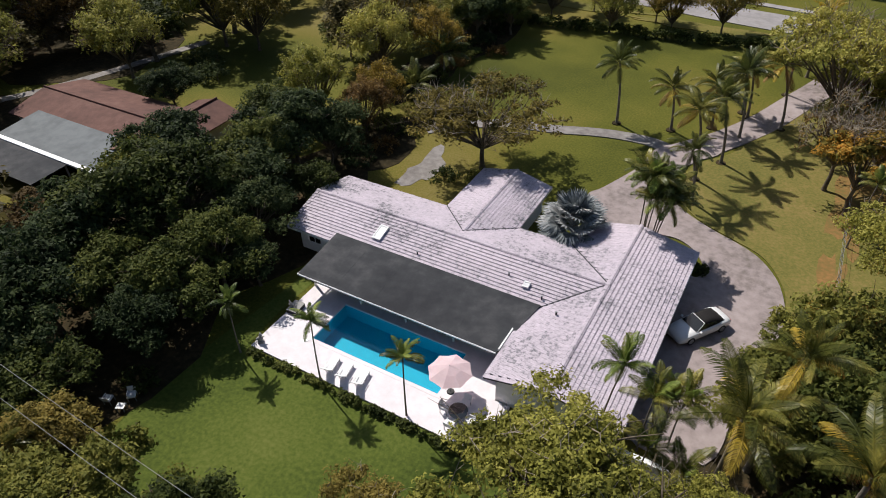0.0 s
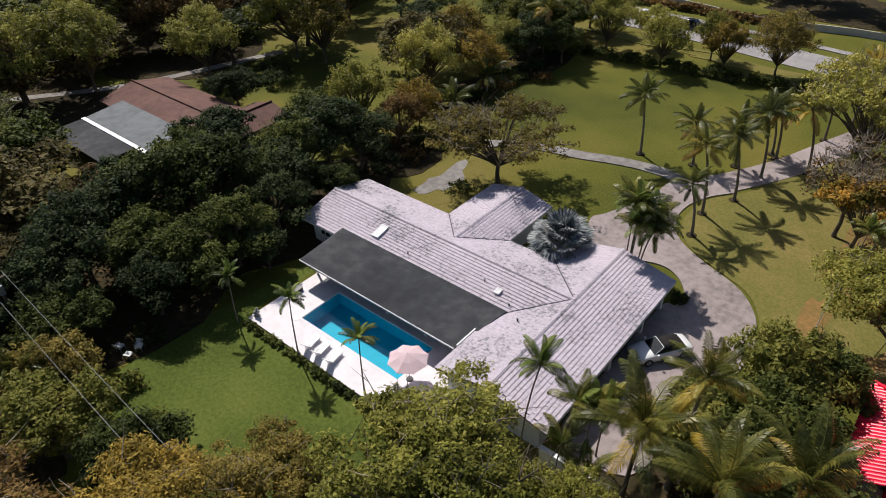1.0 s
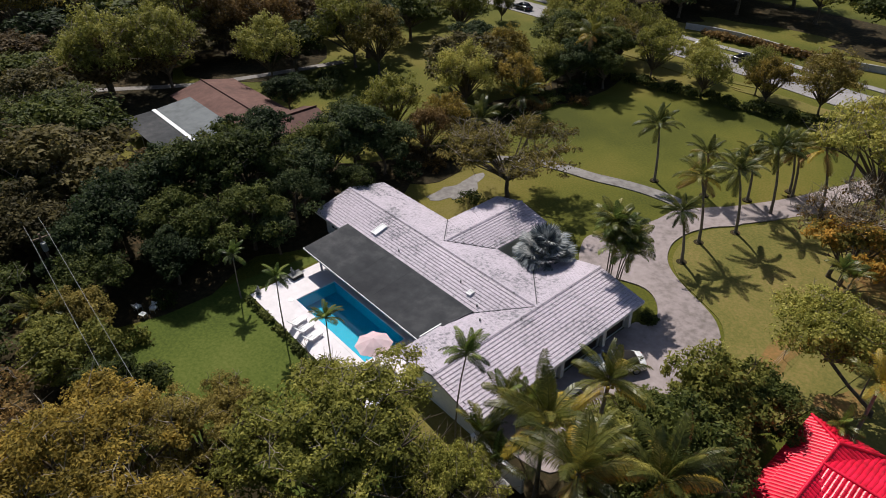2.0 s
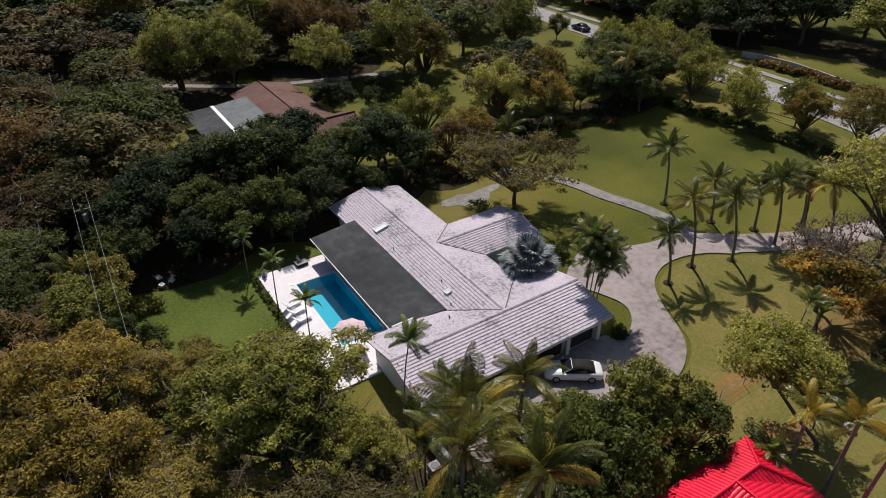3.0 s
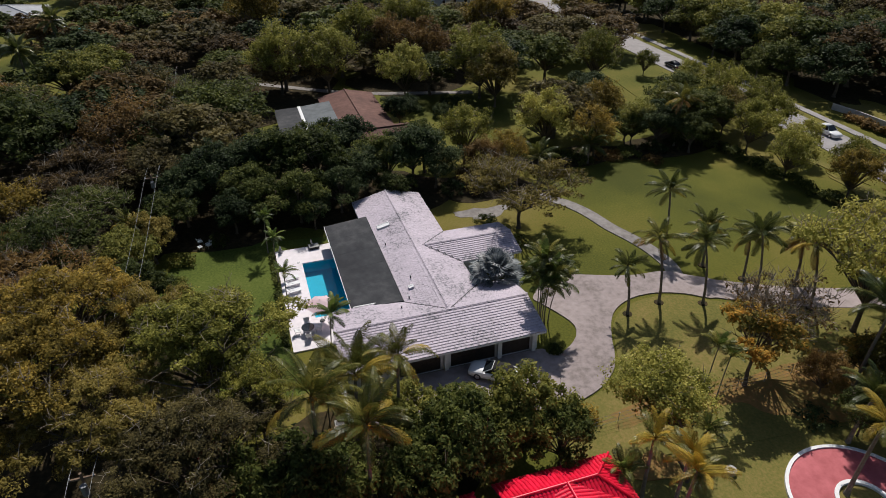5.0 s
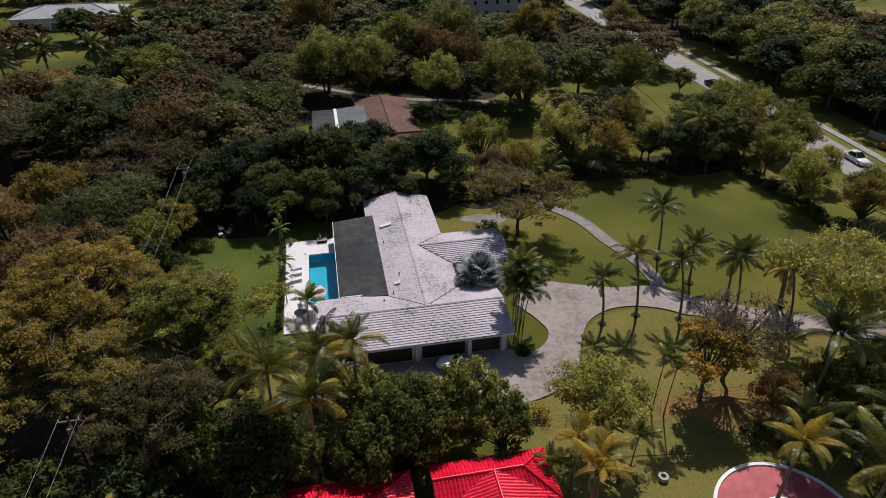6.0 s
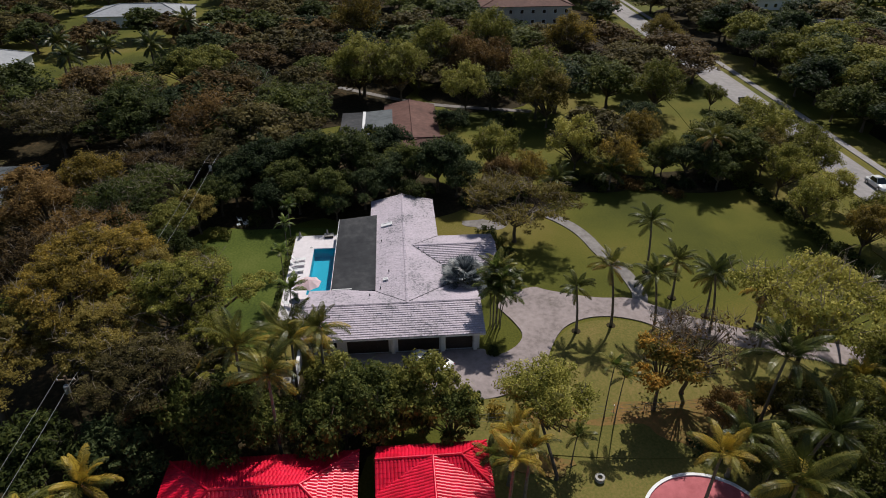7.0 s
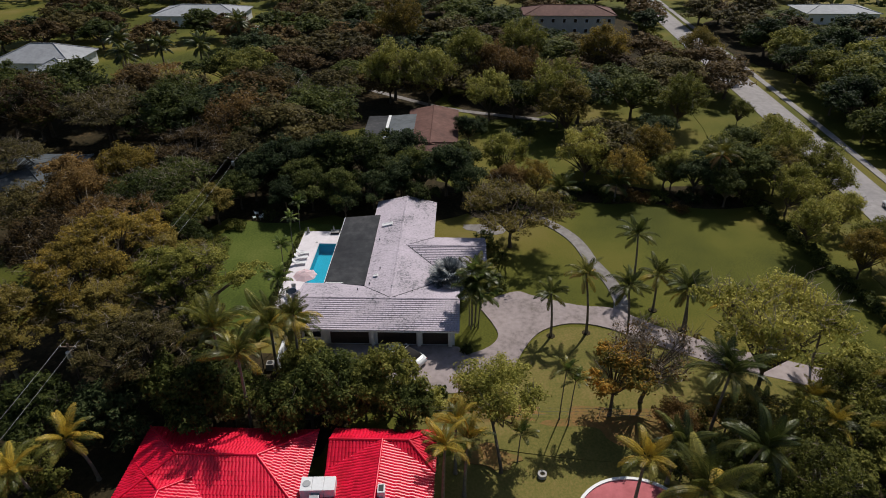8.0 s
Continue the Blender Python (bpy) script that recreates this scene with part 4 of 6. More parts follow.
# wood west and south-west of the lawn
for i, (x, y, s) in enumerate(((-20, -31, 0.72), (-13, -29, 0.70), (-24, -28.5, 0.65), (-38, -15, 0.95), (-35.5, -7.5, 1.0), (-36, -21, 0.95), (-33.5, -17, 0.75), (-28.5, -11, 0.75), (-32, -25, 0.8), 
                               (-37, -11, 1.05), (-29.5, -5.5, 0.7), (-34, 2, 0.85), (-42, -2, 0.9), (-28.8, -15.2, 0.72), (-28.2, -19.2, 0.6), (-29, -26.5, 0.7), (-26, -9.5, 0.5))):
    # leaf_deep puts the shade on crowns near the lawn into their colour
    plant(DENSE[i % 3], x, y, s, ("leaf_mid", "leaf_dark", "leaf_olive", "leaf_deep", "leaf_dark", "leaf_deep", "leaf_dark")[i if i < 7 else 3 + i % 4], label="leafy green tree in a dense wood beside the lawn")
for i, (x, y, s) in enumerate(((-20.6, -38, 1.1), (-28, -36, 1.05), (-30.5, -44.5, 1.2), (-14.5, -40, 1.1), (-22, -47, 1.2))):
    plant((AIRY[i % 3], UMBRELLA[i % 2])[i % 2], x, y, s, ("leaf_dark", "leaf_dark", "leaf_gold", "leaf_brown", "leaf_brown")[i % 5], label="half-bare leafy tree of the wood", tall=0.9)
for i, (x, y, s) in enumerate(((-57, -74, 1.7), (-54, -59, 1.6), (-51, -45, 1.6), (-51, -32, 1.5), (-49, -22, 1.1), (-46, -15, 0.75), (-72, -32, 1.4), (-68, -21, 1.3), (-28, -52, 1.1), (-18.6, -54, 1.1), (-42, -38, 1.2), (-41, -28, 1.1), 
                               (-66, -50, 1.4), (-78, -62, 1.4), (-62, -17, 0.7), (-8, -46, 1.2), (-36, -68, 1.2), (-70, -88, 1.5))):
    k = i % 3
    # the umber and dark tones carry the wood's shade in the leaf colour
    plant((AIRY[k], UMBRELLA[i % 2], DENSE[k])[i % 3], x, y, s, ("leaf_umber_shade", "leaf_dusk", "leaf_dark", "leaf_brown", "leaf_dusk")[i % 5], label="olive-brown tree of the wide wood", tall=0.8)
# dark row between the two houses
for x, y, s, leafs in ((-34.5, 5.8, 0.95, "leaf_deep"), (-32.5, 8.5, 0.75, "leaf_deep"), (-38, 8.5, 0.8, "leaf_dark"), (-33, -1.5, 0.8, "leaf_deep"), (-40, -8, 0.85, "leaf_mid"), (-44, -5, 0.7, "leaf_lime"), (-57, 9.5, 0.62, "leaf_deep"), (-28.5, 1.5, 0.55, "leaf_dark")):
    plant(DENSE[int(abs(x)) % 3], x, y, s, leafs, label="dense dark tree between two houses")
# behind the lawn and along the road
for x, y, s, leafs, k in ((-40.4, 29.3, 1.05, "leaf_spring", 0), (-39.2, 15.2, 1.0, "leaf_spring", 2), (-32.8, 15.4, 0.72, "leaf_brown", 1), (-34.2, 20.5, 0.7, "leaf_gold", 0), (-35.2, 35.2, 0.85, "leaf_gold", 0), (-37.4, 43.2, 0.8, "leaf_lime", 1), (-36, 59.5, 0.9, "leaf_olive", 2), (-36.2, 66.7, 0.95, "leaf_lime", 0), (-14.1, 63.9, 0.8, "leaf_lime", 1), (-61.5, 29, 1.25, "leaf_olive", 2), (-67.2, 52.6, 1.25, "leaf_mid", 1), (-84, 22, 1.3, "leaf_brown", 0), (-90, 15, 1.3, "leaf_brown", 1), (-67, 28, 1.5, "leaf_lime", 0), (-69, 65.5, 0.6, "leaf_mid", 2), (-42.4, 62, 1.1, "leaf_spring", 0),
                          (-55, 66, 0.8, "leaf_spring", 1), (-47.5, 66, 0.85, "leaf_spring", 2), (-33, 66, 0.8, "leaf_spring", 1), (-24, 64.5, 0.7, "leaf_spring", 2),
                          (-19, 57.2, 0.85, "leaf_spring", 1), (-11, 60.5, 0.8, "leaf_gold", 2), (-4.5, 63, 0.95, "leaf_olive", 0), (-28.7, 58.5, 0.95, "leaf_spring", 2), (-44, 40.5, 1.0, "leaf_gold", 1), (-80, 1, 1.4, "leaf_lime", 1),
                          (-82, -8, 1.5, "leaf_lime", 0), (-70.4, 14, 1.2, "leaf_lime", 2), (-95, 11, 1.5, "leaf_lime", 1), (-106, 24, 1.5, "leaf_lime", 0), (-101, 43, 1.5, "leaf_gold", 2), (-111, 70, 1.2, "leaf_olive", 1), (-125, -10, 1.7, "leaf_gold", 0)):
    plant(AIRY[k], x, y, s, leafs, label="airy spring tree with thin olive foliage")
for i, (x, y, s) in enumerate(((-36.5, 54, 1.0), (-40, 52, 1.0), (-35, 46, 0.85), (-37.5, 42, 0.7), (-46, 57, 0.95), (-50, 62, 0.8), (-55, 45, 0.8), (-48, 33, 0.7), (-31.5, 50, 0.7), (-84, -40, 1.4))):
    plant(DENSE[i % 3], x, y, s, ("leaf_dark", "leaf_mid", "leaf_deep", "leaf_dark")[i % 4], label="leafy green tree behind the wide lawn", tall=0.9)


def open_place(x, y):
    """Whether a place lies in the open: houses, lawns and roads stay free of trees."""
    road = 75.6 - 0.02 * (x + 50)
    if abs(y - road - 1) < 8 or (-82 < x < -44 and 54 < y < road):
        return True
    for x0, x1, y0, y1 in ((-80, -40, -14, 16), (-126, -80, -80, -50), (-178, -146, -100, -50), (-122, -78, -116, -84), (-168, -128, 22, 62), (-190, -150, 112, 156), (-124, -106, 110, 132), (-48, -26, -74, -54), (-44, 70, 12, 84), (-44, 80, -60, 20), (-66, -40, 14, 30), (-62, -46, 30, 52), (-40, 20, 84, 98)):
        if x0 < x < x1 and y0 < y < y1:
            return True
    return False


count = 0
for ix in range(13):
    for iy in range(21):
        x = -46 - 13.5 * ix + 7 * noise.noise(Vector((ix * 1.7, iy * 2.3, 0.5)))
        y = -125 + 13 * iy + 7 * noise.noise(Vector((ix * 2.9, iy * 1.3, 7.5)))
        if open_place(x, y) or (ix > 9 and (ix + iy) % 3 == 0):
            continue
        count += 1
        k = noise.noise(Vector((x * 0.03, y * 0.03, 3.0)))
        # darkened leaf tones stand in for shade over the distance
        leafs = ("leaf_umber_shade", "leaf_dark", "leaf_umber_shade", "leaf_dusk", "leaf_dark", "leaf_dusk", "leaf_umber_shade", "leaf_deep")[(count * 5 + int(k * 6)) % 8]
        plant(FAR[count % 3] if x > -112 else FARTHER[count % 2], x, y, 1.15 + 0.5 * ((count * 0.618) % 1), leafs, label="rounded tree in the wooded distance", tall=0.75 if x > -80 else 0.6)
for i, (x, y, s) in enumerate(((-45, 92, 1.2), (-54, 89, 1.1), (-62, 96, 1.4), (-38, 102, 1.4), (-24, 106, 1.5), (-70, 89, 1.2), (-10, 104, 1.4), (4, 96, 1.3), (-48, 108, 1.5), (-80, 94, 1.4), (-32, 114, 1.5), (16, 92, 1.3), (-90, 92, 1.3), (-100, 91, 1.2), (-112, 93, 1.3), (-124, 94, 1.3), (-60, 86.5, 0.8), (-76, 88, 0.9), (-86, 100, 1.4), (-96, 106, 1.4), (-108, 104, 1.4), (-114, 105, 1.3), (-104, 116, 1.3), (-52, 99, 1.4), (-72, 101, 1.4))):
    # mostly dark tones: shade across the road is put into the leaves
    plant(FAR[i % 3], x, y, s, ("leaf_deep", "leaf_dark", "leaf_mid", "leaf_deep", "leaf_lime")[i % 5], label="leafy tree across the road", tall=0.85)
dr = np.random.default_rng(5)
da, dd = np.radians(110 + 135 * dr.random(900)), 235 + 420 * dr.random(900)
dc = np.stack([dd * np.cos(da), dd * np.sin(da), 3 + 3 * dr.random(900)], 1)
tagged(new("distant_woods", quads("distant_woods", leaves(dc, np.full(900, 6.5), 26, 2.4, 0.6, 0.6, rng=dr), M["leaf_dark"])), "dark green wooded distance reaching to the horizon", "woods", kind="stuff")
# garden trees round the house
plant(UMBRELLA[0], -18.2, 15.2, 1.2, "leaf_olive", tall=0.86, label="wide flat-topped shade tree with thin canopy and bare twigs")
plant(broad_tree("tree", 8.0, 4.3, 300, 60, 0.13, "light green airy tree with a bent trunk", 131, low=0.5, flat=0.8, n=6, fork=0.5, lean=(-0.95, -0.25), clump_r=0.16, hollow=0.15, up=0.45, lobes=22, base_r=0.16, bare=60, tri=True), 21.8, 11.9, 1.0, "leaf_spring", rz=0, label="light green airy tree with a bent trunk")
plant(broad_tree("tree", 7.4, 3.1, 150, 52, 0.17, "tree with orange-tinged leaves by the fence", 141, low=0.42, flat=0.7, n=6, fork=0.38, clump_r=0.17, hollow=0.3, lobes=14, base_r=0.17, tri=True), 14.6, 23.0, 1.12, "leaf_orange", label="tree with orange-tinged leaves by the fence")
plant(LUSH[0], 16.8, 33.6, 0.62, "leaf_orange", tall=1.2, label="small tree with orange-tipped leaves")
plant(UMBRELLA[1], 11.6, 38.4, 1.15, "leaf_spring", tall=1.35, label="wide yellow-green shade tree")
plant(broad_tree("tree", 7.8, 4.4, 160, 7, 0.15, "half-bare brown tree by the drive", 151, low=0.34, flat=0.85, twig=True, n=10, fork=0.34, clump_r=0.16, up=0.5, hollow=0.15, lobes=22, base_r=0.18, bare=460, tri=True), 12.6, 26.6, 1.18, "leaf_brown", label="half-bare brown tree by the drive")
for i, (x, y, s, leafs) in enumerate(((12.4, -7.2, 0.95, "leaf_mid"), (11.9, -2.6, 0.9, "leaf_mid"), (15.1, 1.4, 0.95, "leaf_mid"), (17.3, 3.4, 0.75, "leaf_dark"), (15.8, -4.5, 0.95, "leaf_dark"), (15.8, -1.0, 0.8, "leaf_mid"), (17.3, -13.6, 0.9, "leaf_dark"), (18.0, -8.5, 0.8, "leaf_dark"), (16.5, -18.5, 1.0, "leaf_dark"), (17.2, -15.6, 1.05, "leaf_dark"), (17.2, -6.0, 1.0, "leaf_dark"), (19, -24, 1.1, "leaf_deep"), (19.5, -31, 1.1, "leaf_dark"),
                                      (12.8, 47, 1.1, "leaf_spring"), (18.4, 37.5, 0.7, "leaf_lime"), (19.3, 44, 0.9, "leaf_mid"), (21.5, 35.5, 0.75, "leaf_dark"), (24, 40, 0.9, "leaf_mid"), (26.5, 33.5, 0.7, "leaf_dark"), (20, 50, 1.1, "leaf_lime"), (14, 53, 1.0, "leaf_lime"), (25, 47, 1.1, "leaf_lime"), (10, 57, 1.0, "leaf_olive"), (25.5, -29, 0.9, "leaf_mid"), (29, -24.5, 0.55, "leaf_orange"))):
    plant(LUSH[i % 2], x, y, s, leafs, tall=0.72 if x < 15 and -4 < y < 3 else 1.3 if 15 < x < 18.5 and y < 4 else 1.0, label="dense leafy garden tree" if s > 0.6 else "small tree with orange-tipped leaves")
hd = 0
for x0, x1, y in ((-31, -25, 55.6), (-25, -19, 56.4), (-19, -13, 57.2), (-13, -7, 58.0), (-7, -1, 58.8), (-1, 5, 59.6), (5, 11, 60.4)):
    bush((x0 + x1) / 2, y, 3.1, 0.9, 1.6, "leaf_dark", "clipped dark green boundary hedge", 300 + hd, 0.2, 2.0, "hedge")
    hd += 1
for i in range(7):
    bush(-20.5 + 2.6 * i, -15.45, 1.35, 0.35, 0.45, "leaf_dark", "low clipped hedge along the terrace edge", 330 + i, 0.12, 6.0, "hedge")
for i, (x, y, r, h, leafs) in enumerate(((-20.5, 11.5, 1.5, 1.2, "leaf_dark"), (-17.5, 12.8, 1.4, 1.1, "leaf_mid"), (-14.5, 13.6, 1.4, 1.3, "leaf_dark"), (-8.3, 13.0, 1.3, 1.1, "leaf_dark"), (-7.4, 10.8, 1.1, 1.0, "leaf_dark"), (5.1, 9.0, 0.7, 0.9, "leaf_dark"), (11.8, 6.3, 0.7, 0.8, "leaf_dark"), (12.9, 5.2, 1.6, 1.6, "leaf_lime"), (13.6, 8.0, 0.9, 1.4, "leaf_gold"),
                                         (11.9, 3.3, 1.2, 1.5, "leaf_mid"), (17.5, 31.5, 1.2, 1.4, "leaf_dark"), (19.8, 26, 1.4, 1.2, "leaf_deep"), (16, 31.5, 1.2, 1.1, "leaf_mid"), (-23, -25.5, 1.6, 1.5, "leaf_mid"), (-17.5, -26.2, 1.6, 1.4, "leaf_mid"), (-26.5, -21.5, 1.3, 1.5, "leaf_dark"),
                                         (-36, 31, 1.8, 1.6, "leaf_dark"), (-33.5, 38, 1.6, 1.2, "leaf_brown"), (-32, 26, 1.6, 1.6, "leaf_mid"), (-60.5, 18.5, 2.4, 3.0, "leaf_deep"), (-30, 42.5, 1.7, 1.3, "leaf_brown"), (-36.7, 27.7, 2.0, 1.8, "leaf_deep"), (-33.6, 32.2, 2.0, 1.5, "leaf_dark"), (-33.8, 36.2, 1.9, 1.7, "leaf_brown"), (-34, 40.2, 2.2, 2.0, "leaf_dark"), (-33.6, 45, 2.2, 2.0, "leaf_deep"), (-34.4, 50.5, 2.3, 2.4, "leaf_deep"), (-33.6, 55.5, 2.3, 2.2, "leaf_dark"), (-64.3, 21.4, 2.4, 2.8, "leaf_deep"), (-30.5, 10.5, 1.9, 2.2, "leaf_deep"), (-29.4, 14.0, 1.6, 1.6, "leaf_brown"), (-32.4, 18.0, 1.9, 1.8, "leaf_dark"), (-33.5, 13.4, 1.8, 2.0, "leaf_umber_shade"), (-28.6, 17.6, 1.3, 1.0, "leaf_dark"))):
    bush(x, y, r, r * 0.9, h, leafs, "leafy green garden shrub on the ground", 360 + i)

for i, (x, y, k) in enumerate(((22.3, 27.8, 0.55), (19.5, 34.5, 0.75), (21.5, 31.0, 0.5), (25.5, 36.5, 0.8), (19.8, 39.5, 0.75), (14.8, 45.0, 0.8), (17.5, 28.5, 0.5))):
    plant(AIRY[i % 3], x, y, k, ("leaf_dark", "leaf_orange", "leaf_dark", "leaf_mid", "leaf_lime", "leaf_lime", "leaf_brown")[i], label="thin shade tree in the neighbouring yard")

# palms
PAL = "coconut palm with a slim grey trunk on the lawn"
for i, (x, y, h, lx, ly, s) in enumerate(((-9.1, 30.7, 7.2, -0.5, -0.3, 0.78), (-3.3, 31.8, 5.0, -0.6, 0, 0.72), (2.1, 18.7, 5.6, -0.9, -0.3, 0.62), (1.4, 22.9, 7.7, -0.9, -0.7, 0.74), (3.0, 27.2, 7.2, -1.1, -0.5, 0.78), (0.5, 34.3, 5.2, -0.5, 0, 0.74), (3.6, 33.4, 7.5, -0.9, -0.5, 0.8),
                                          (3.5, 38.6, 6.0, -0.8, 0, 0.8), (6.5, 46.5, 6.6, -0.6, 0, 0.8), (7.2, 37.2, 7.4, -1.4, -0.3, 0.82), (2.8, 39.5, 5.0, -0.9, 0.2, 0.76), (-34.6, 49.4, 8.2, 0.8, -0.5, 0.95))):
    palm(x, y, h, "coconut" if i % 2 else "dark", PAL, 500 + i, (lx, ly), 0.14, 21, s * 0.98, "palms along the drive")
    if i < 11:
        bed = thing("planting_bed", x, y, 0, 0, "round bed of dark mulch round a palm", "planting bed", "palm beds")
        part("mulch", rod((0, 0, -0.05), (0, 0, 0.11), 0.55, 0.5, 14), M["soil"], bed)
for i, (x, y, h, kind, s, lx, ly) in enumerate(((10.2, -11.1, 7.6, "coconut", 1.0, 0.2, 0.2), (11.9, -8.1, 10.2, "coconut", 0.70, 0.3, 0.2), (15.1, -14.7, 11.0, "coconut", 0.9, 0.2, 0.2), (18.1, -11.6, 10.3, "coconut", 0.88, 0.0, 0.1), (18.2, 31.4, 9.4, "dark", 0.95, 0.3, 0.2), (26.8, 6.8, 9.2, "gold", 0.70, 0.3, 0.2), (22.0, 7.8, 6.4, "gold", 0.68, 0, 0),
                                                (24.4, 8.6, 7.0, "gold", 0.66, 0, 0.3), (26.5, 22.5, 8.0, "gold", 0.85, 0.3, 0), (31, 25.5, 9.5, "coconut", 1.0, 0, 0), (23.5, -24, 6.5, "gold", 0.85, 1.2, -0.5), (27, -27, 6.0, "gold", 0.8, 0.5, -0.5), (30.5, -31, 4.5, "coconut", 0.75, 0, 0), (8.0, 53, 7.5, "gold", 0.95, 0, 0),
                                                (23.8, 32.0, 6.8, "dark", 0.9, 0.6, 0.8), (22.6, 26.6, 5.6, "dark", 0.75, 0.4, 0.2), (20.6, 40.5, 6.0, "gold", 0.7, 0, 0), (16.8, 40.5, 5.2, "gold", 0.65, 0.2, 0), (22.5, 46, 7.0, "coconut", 0.8, 0, 0), (14.6, 49.5, 6.5, "coconut", 0.75, 0, 0), (-33, 33, 3.2, "dark", 0.85, 0, 0), (-31.5, 24, 3.0, "dark", 0.8, 0, 0), (-25, -30.5, 5, "coconut", 0.6, 0, 0))):
    palm(x, y, h, kind, "leaning coconut palm with long arching fronds" if kind != "gold" else "palm with yellowing fronds", 530 + i, (lx, ly), 0.15, 17, s * 1.08, nuts=kind == "coconut" and i < 4)
for i, (x, y, h, lx, ly) in enumerate(((-22.2, -15.8, 5.0, 0.1, 0.2), (-15.1, -15.2, 6.1, 0.1, 0.2), (-8.3, -14.7, 5.9, 0.1, 0.1), (3.4, -12.0, 9.0, 0.8, 0.4))):
    palm(x, y, h, "young", "slender palm with a thin ringed trunk by the pool", 560 + i, (lx, ly), 0.06, 18, 0.74 if i != 3 else 0.92, "poolside palms")
for i, (dx, dy, h) in enumerate(((0, 0, 5.2), (0.8, 0.4, 4.4), (-0.6, 0.6, 4.8), (0.3, -0.5, 3.6), (1.2, -0.2, 3.2), (-0.3, 1.1, 3.9), (0.9, 1.0, 3.0))):
    palm(0.0 + dx * 0.8, 9.6 + dy * 0.7, h + 2.4, "cluster", "clustered palm stem with dark feathery fronds by the drive", 580 + i, (dx * 0.5 + 0.2, dy * 0.5), 0.06, 20, 0.9, "palm cluster")
for i, (dx, dy, h) in enumerate(((5.7, -9.9, 5.2), (6.6, -9.3, 4.6), (7.3, -8.9, 4.9), (6.3, -12.6, 4.2), (8.4, -13.2, 3.8), (15.2, 18.0, 6.6), (15.9, 18.8, 5.9), (20.6, 13.5, 4.0), (17.0, 36.0, 4.6), (18.8, 34.6, 3.8), (20.6, 38.2, 4.4), (15.6, 44.5, 4.6), (24.6, 28.6, 3.2), (21.0, 6.2, 3.0))):
    palm(dx, dy, h, "cluster", "feathery clustered palm stem", 600 + i, (0.2, 0.1), 0.06, 12, 0.9 if i < 5 else 0.7, "palm cluster")
for i, (x, y) in enumerate(((-95.5, -64.5), (-95.5, -55), (-123, -54), (-102, -78), (-88, -70))):
    palm(x, y, 9.5, "royal", "tall dark palm on a distant lawn", 620 + i, (0, 0), 0.25, 24, 1.15, "distant palms")
fan_palm(-5.2, 6.8, 2.9, "silver-blue fan palm beside the roof")

# ---- car ----
def loft(sections, material_name, name, parent, label=""):
    """A closed body from rings of points; all rings have the same count."""
    v, f, n = [], [], len(sections[0])
    for s in sections:
        v += s
    for i in range(len(sections) - 1):
        for k in range(n):
            a, b = i * n + k, i * n + (k + 1) % n
            f.append((a, b, b + n, a + n))
    f.append(tuple(range(n - 1, -1, -1)))
    f.append(tuple(range((len(sections) - 1) * n, len(sections) * n)))
    bm = bmesh.new()
    vs = [bm.verts.new(p) for p in v]
    for q in f:
        bm.faces.new([vs[i] for i in q])
    bmesh.ops.recalc_face_normals(bm, faces=bm.faces)
    ob = part(name, bm, M[material_name], parent, label, smooth=True)
    return ob


def ring(x, w, z0, zs, z1, crown=0.03):
    """One cross-section of a car: sill, shoulder and crowned top."""
    return [(x, -w * 0.88, z0), (x, -w, z0 + 0.16), (x, -w, zs - 0.06), (x, -w * 0.9, z1 - 0.02), (x, -w * 0.5, z1 + crown), (x, w * 0.5, z1 + crown), (x, w * 0.9, z1 - 0.02), (x, w, zs - 0.06), (x, w, z0 + 0.16), (x, w * 0.88, z0)]


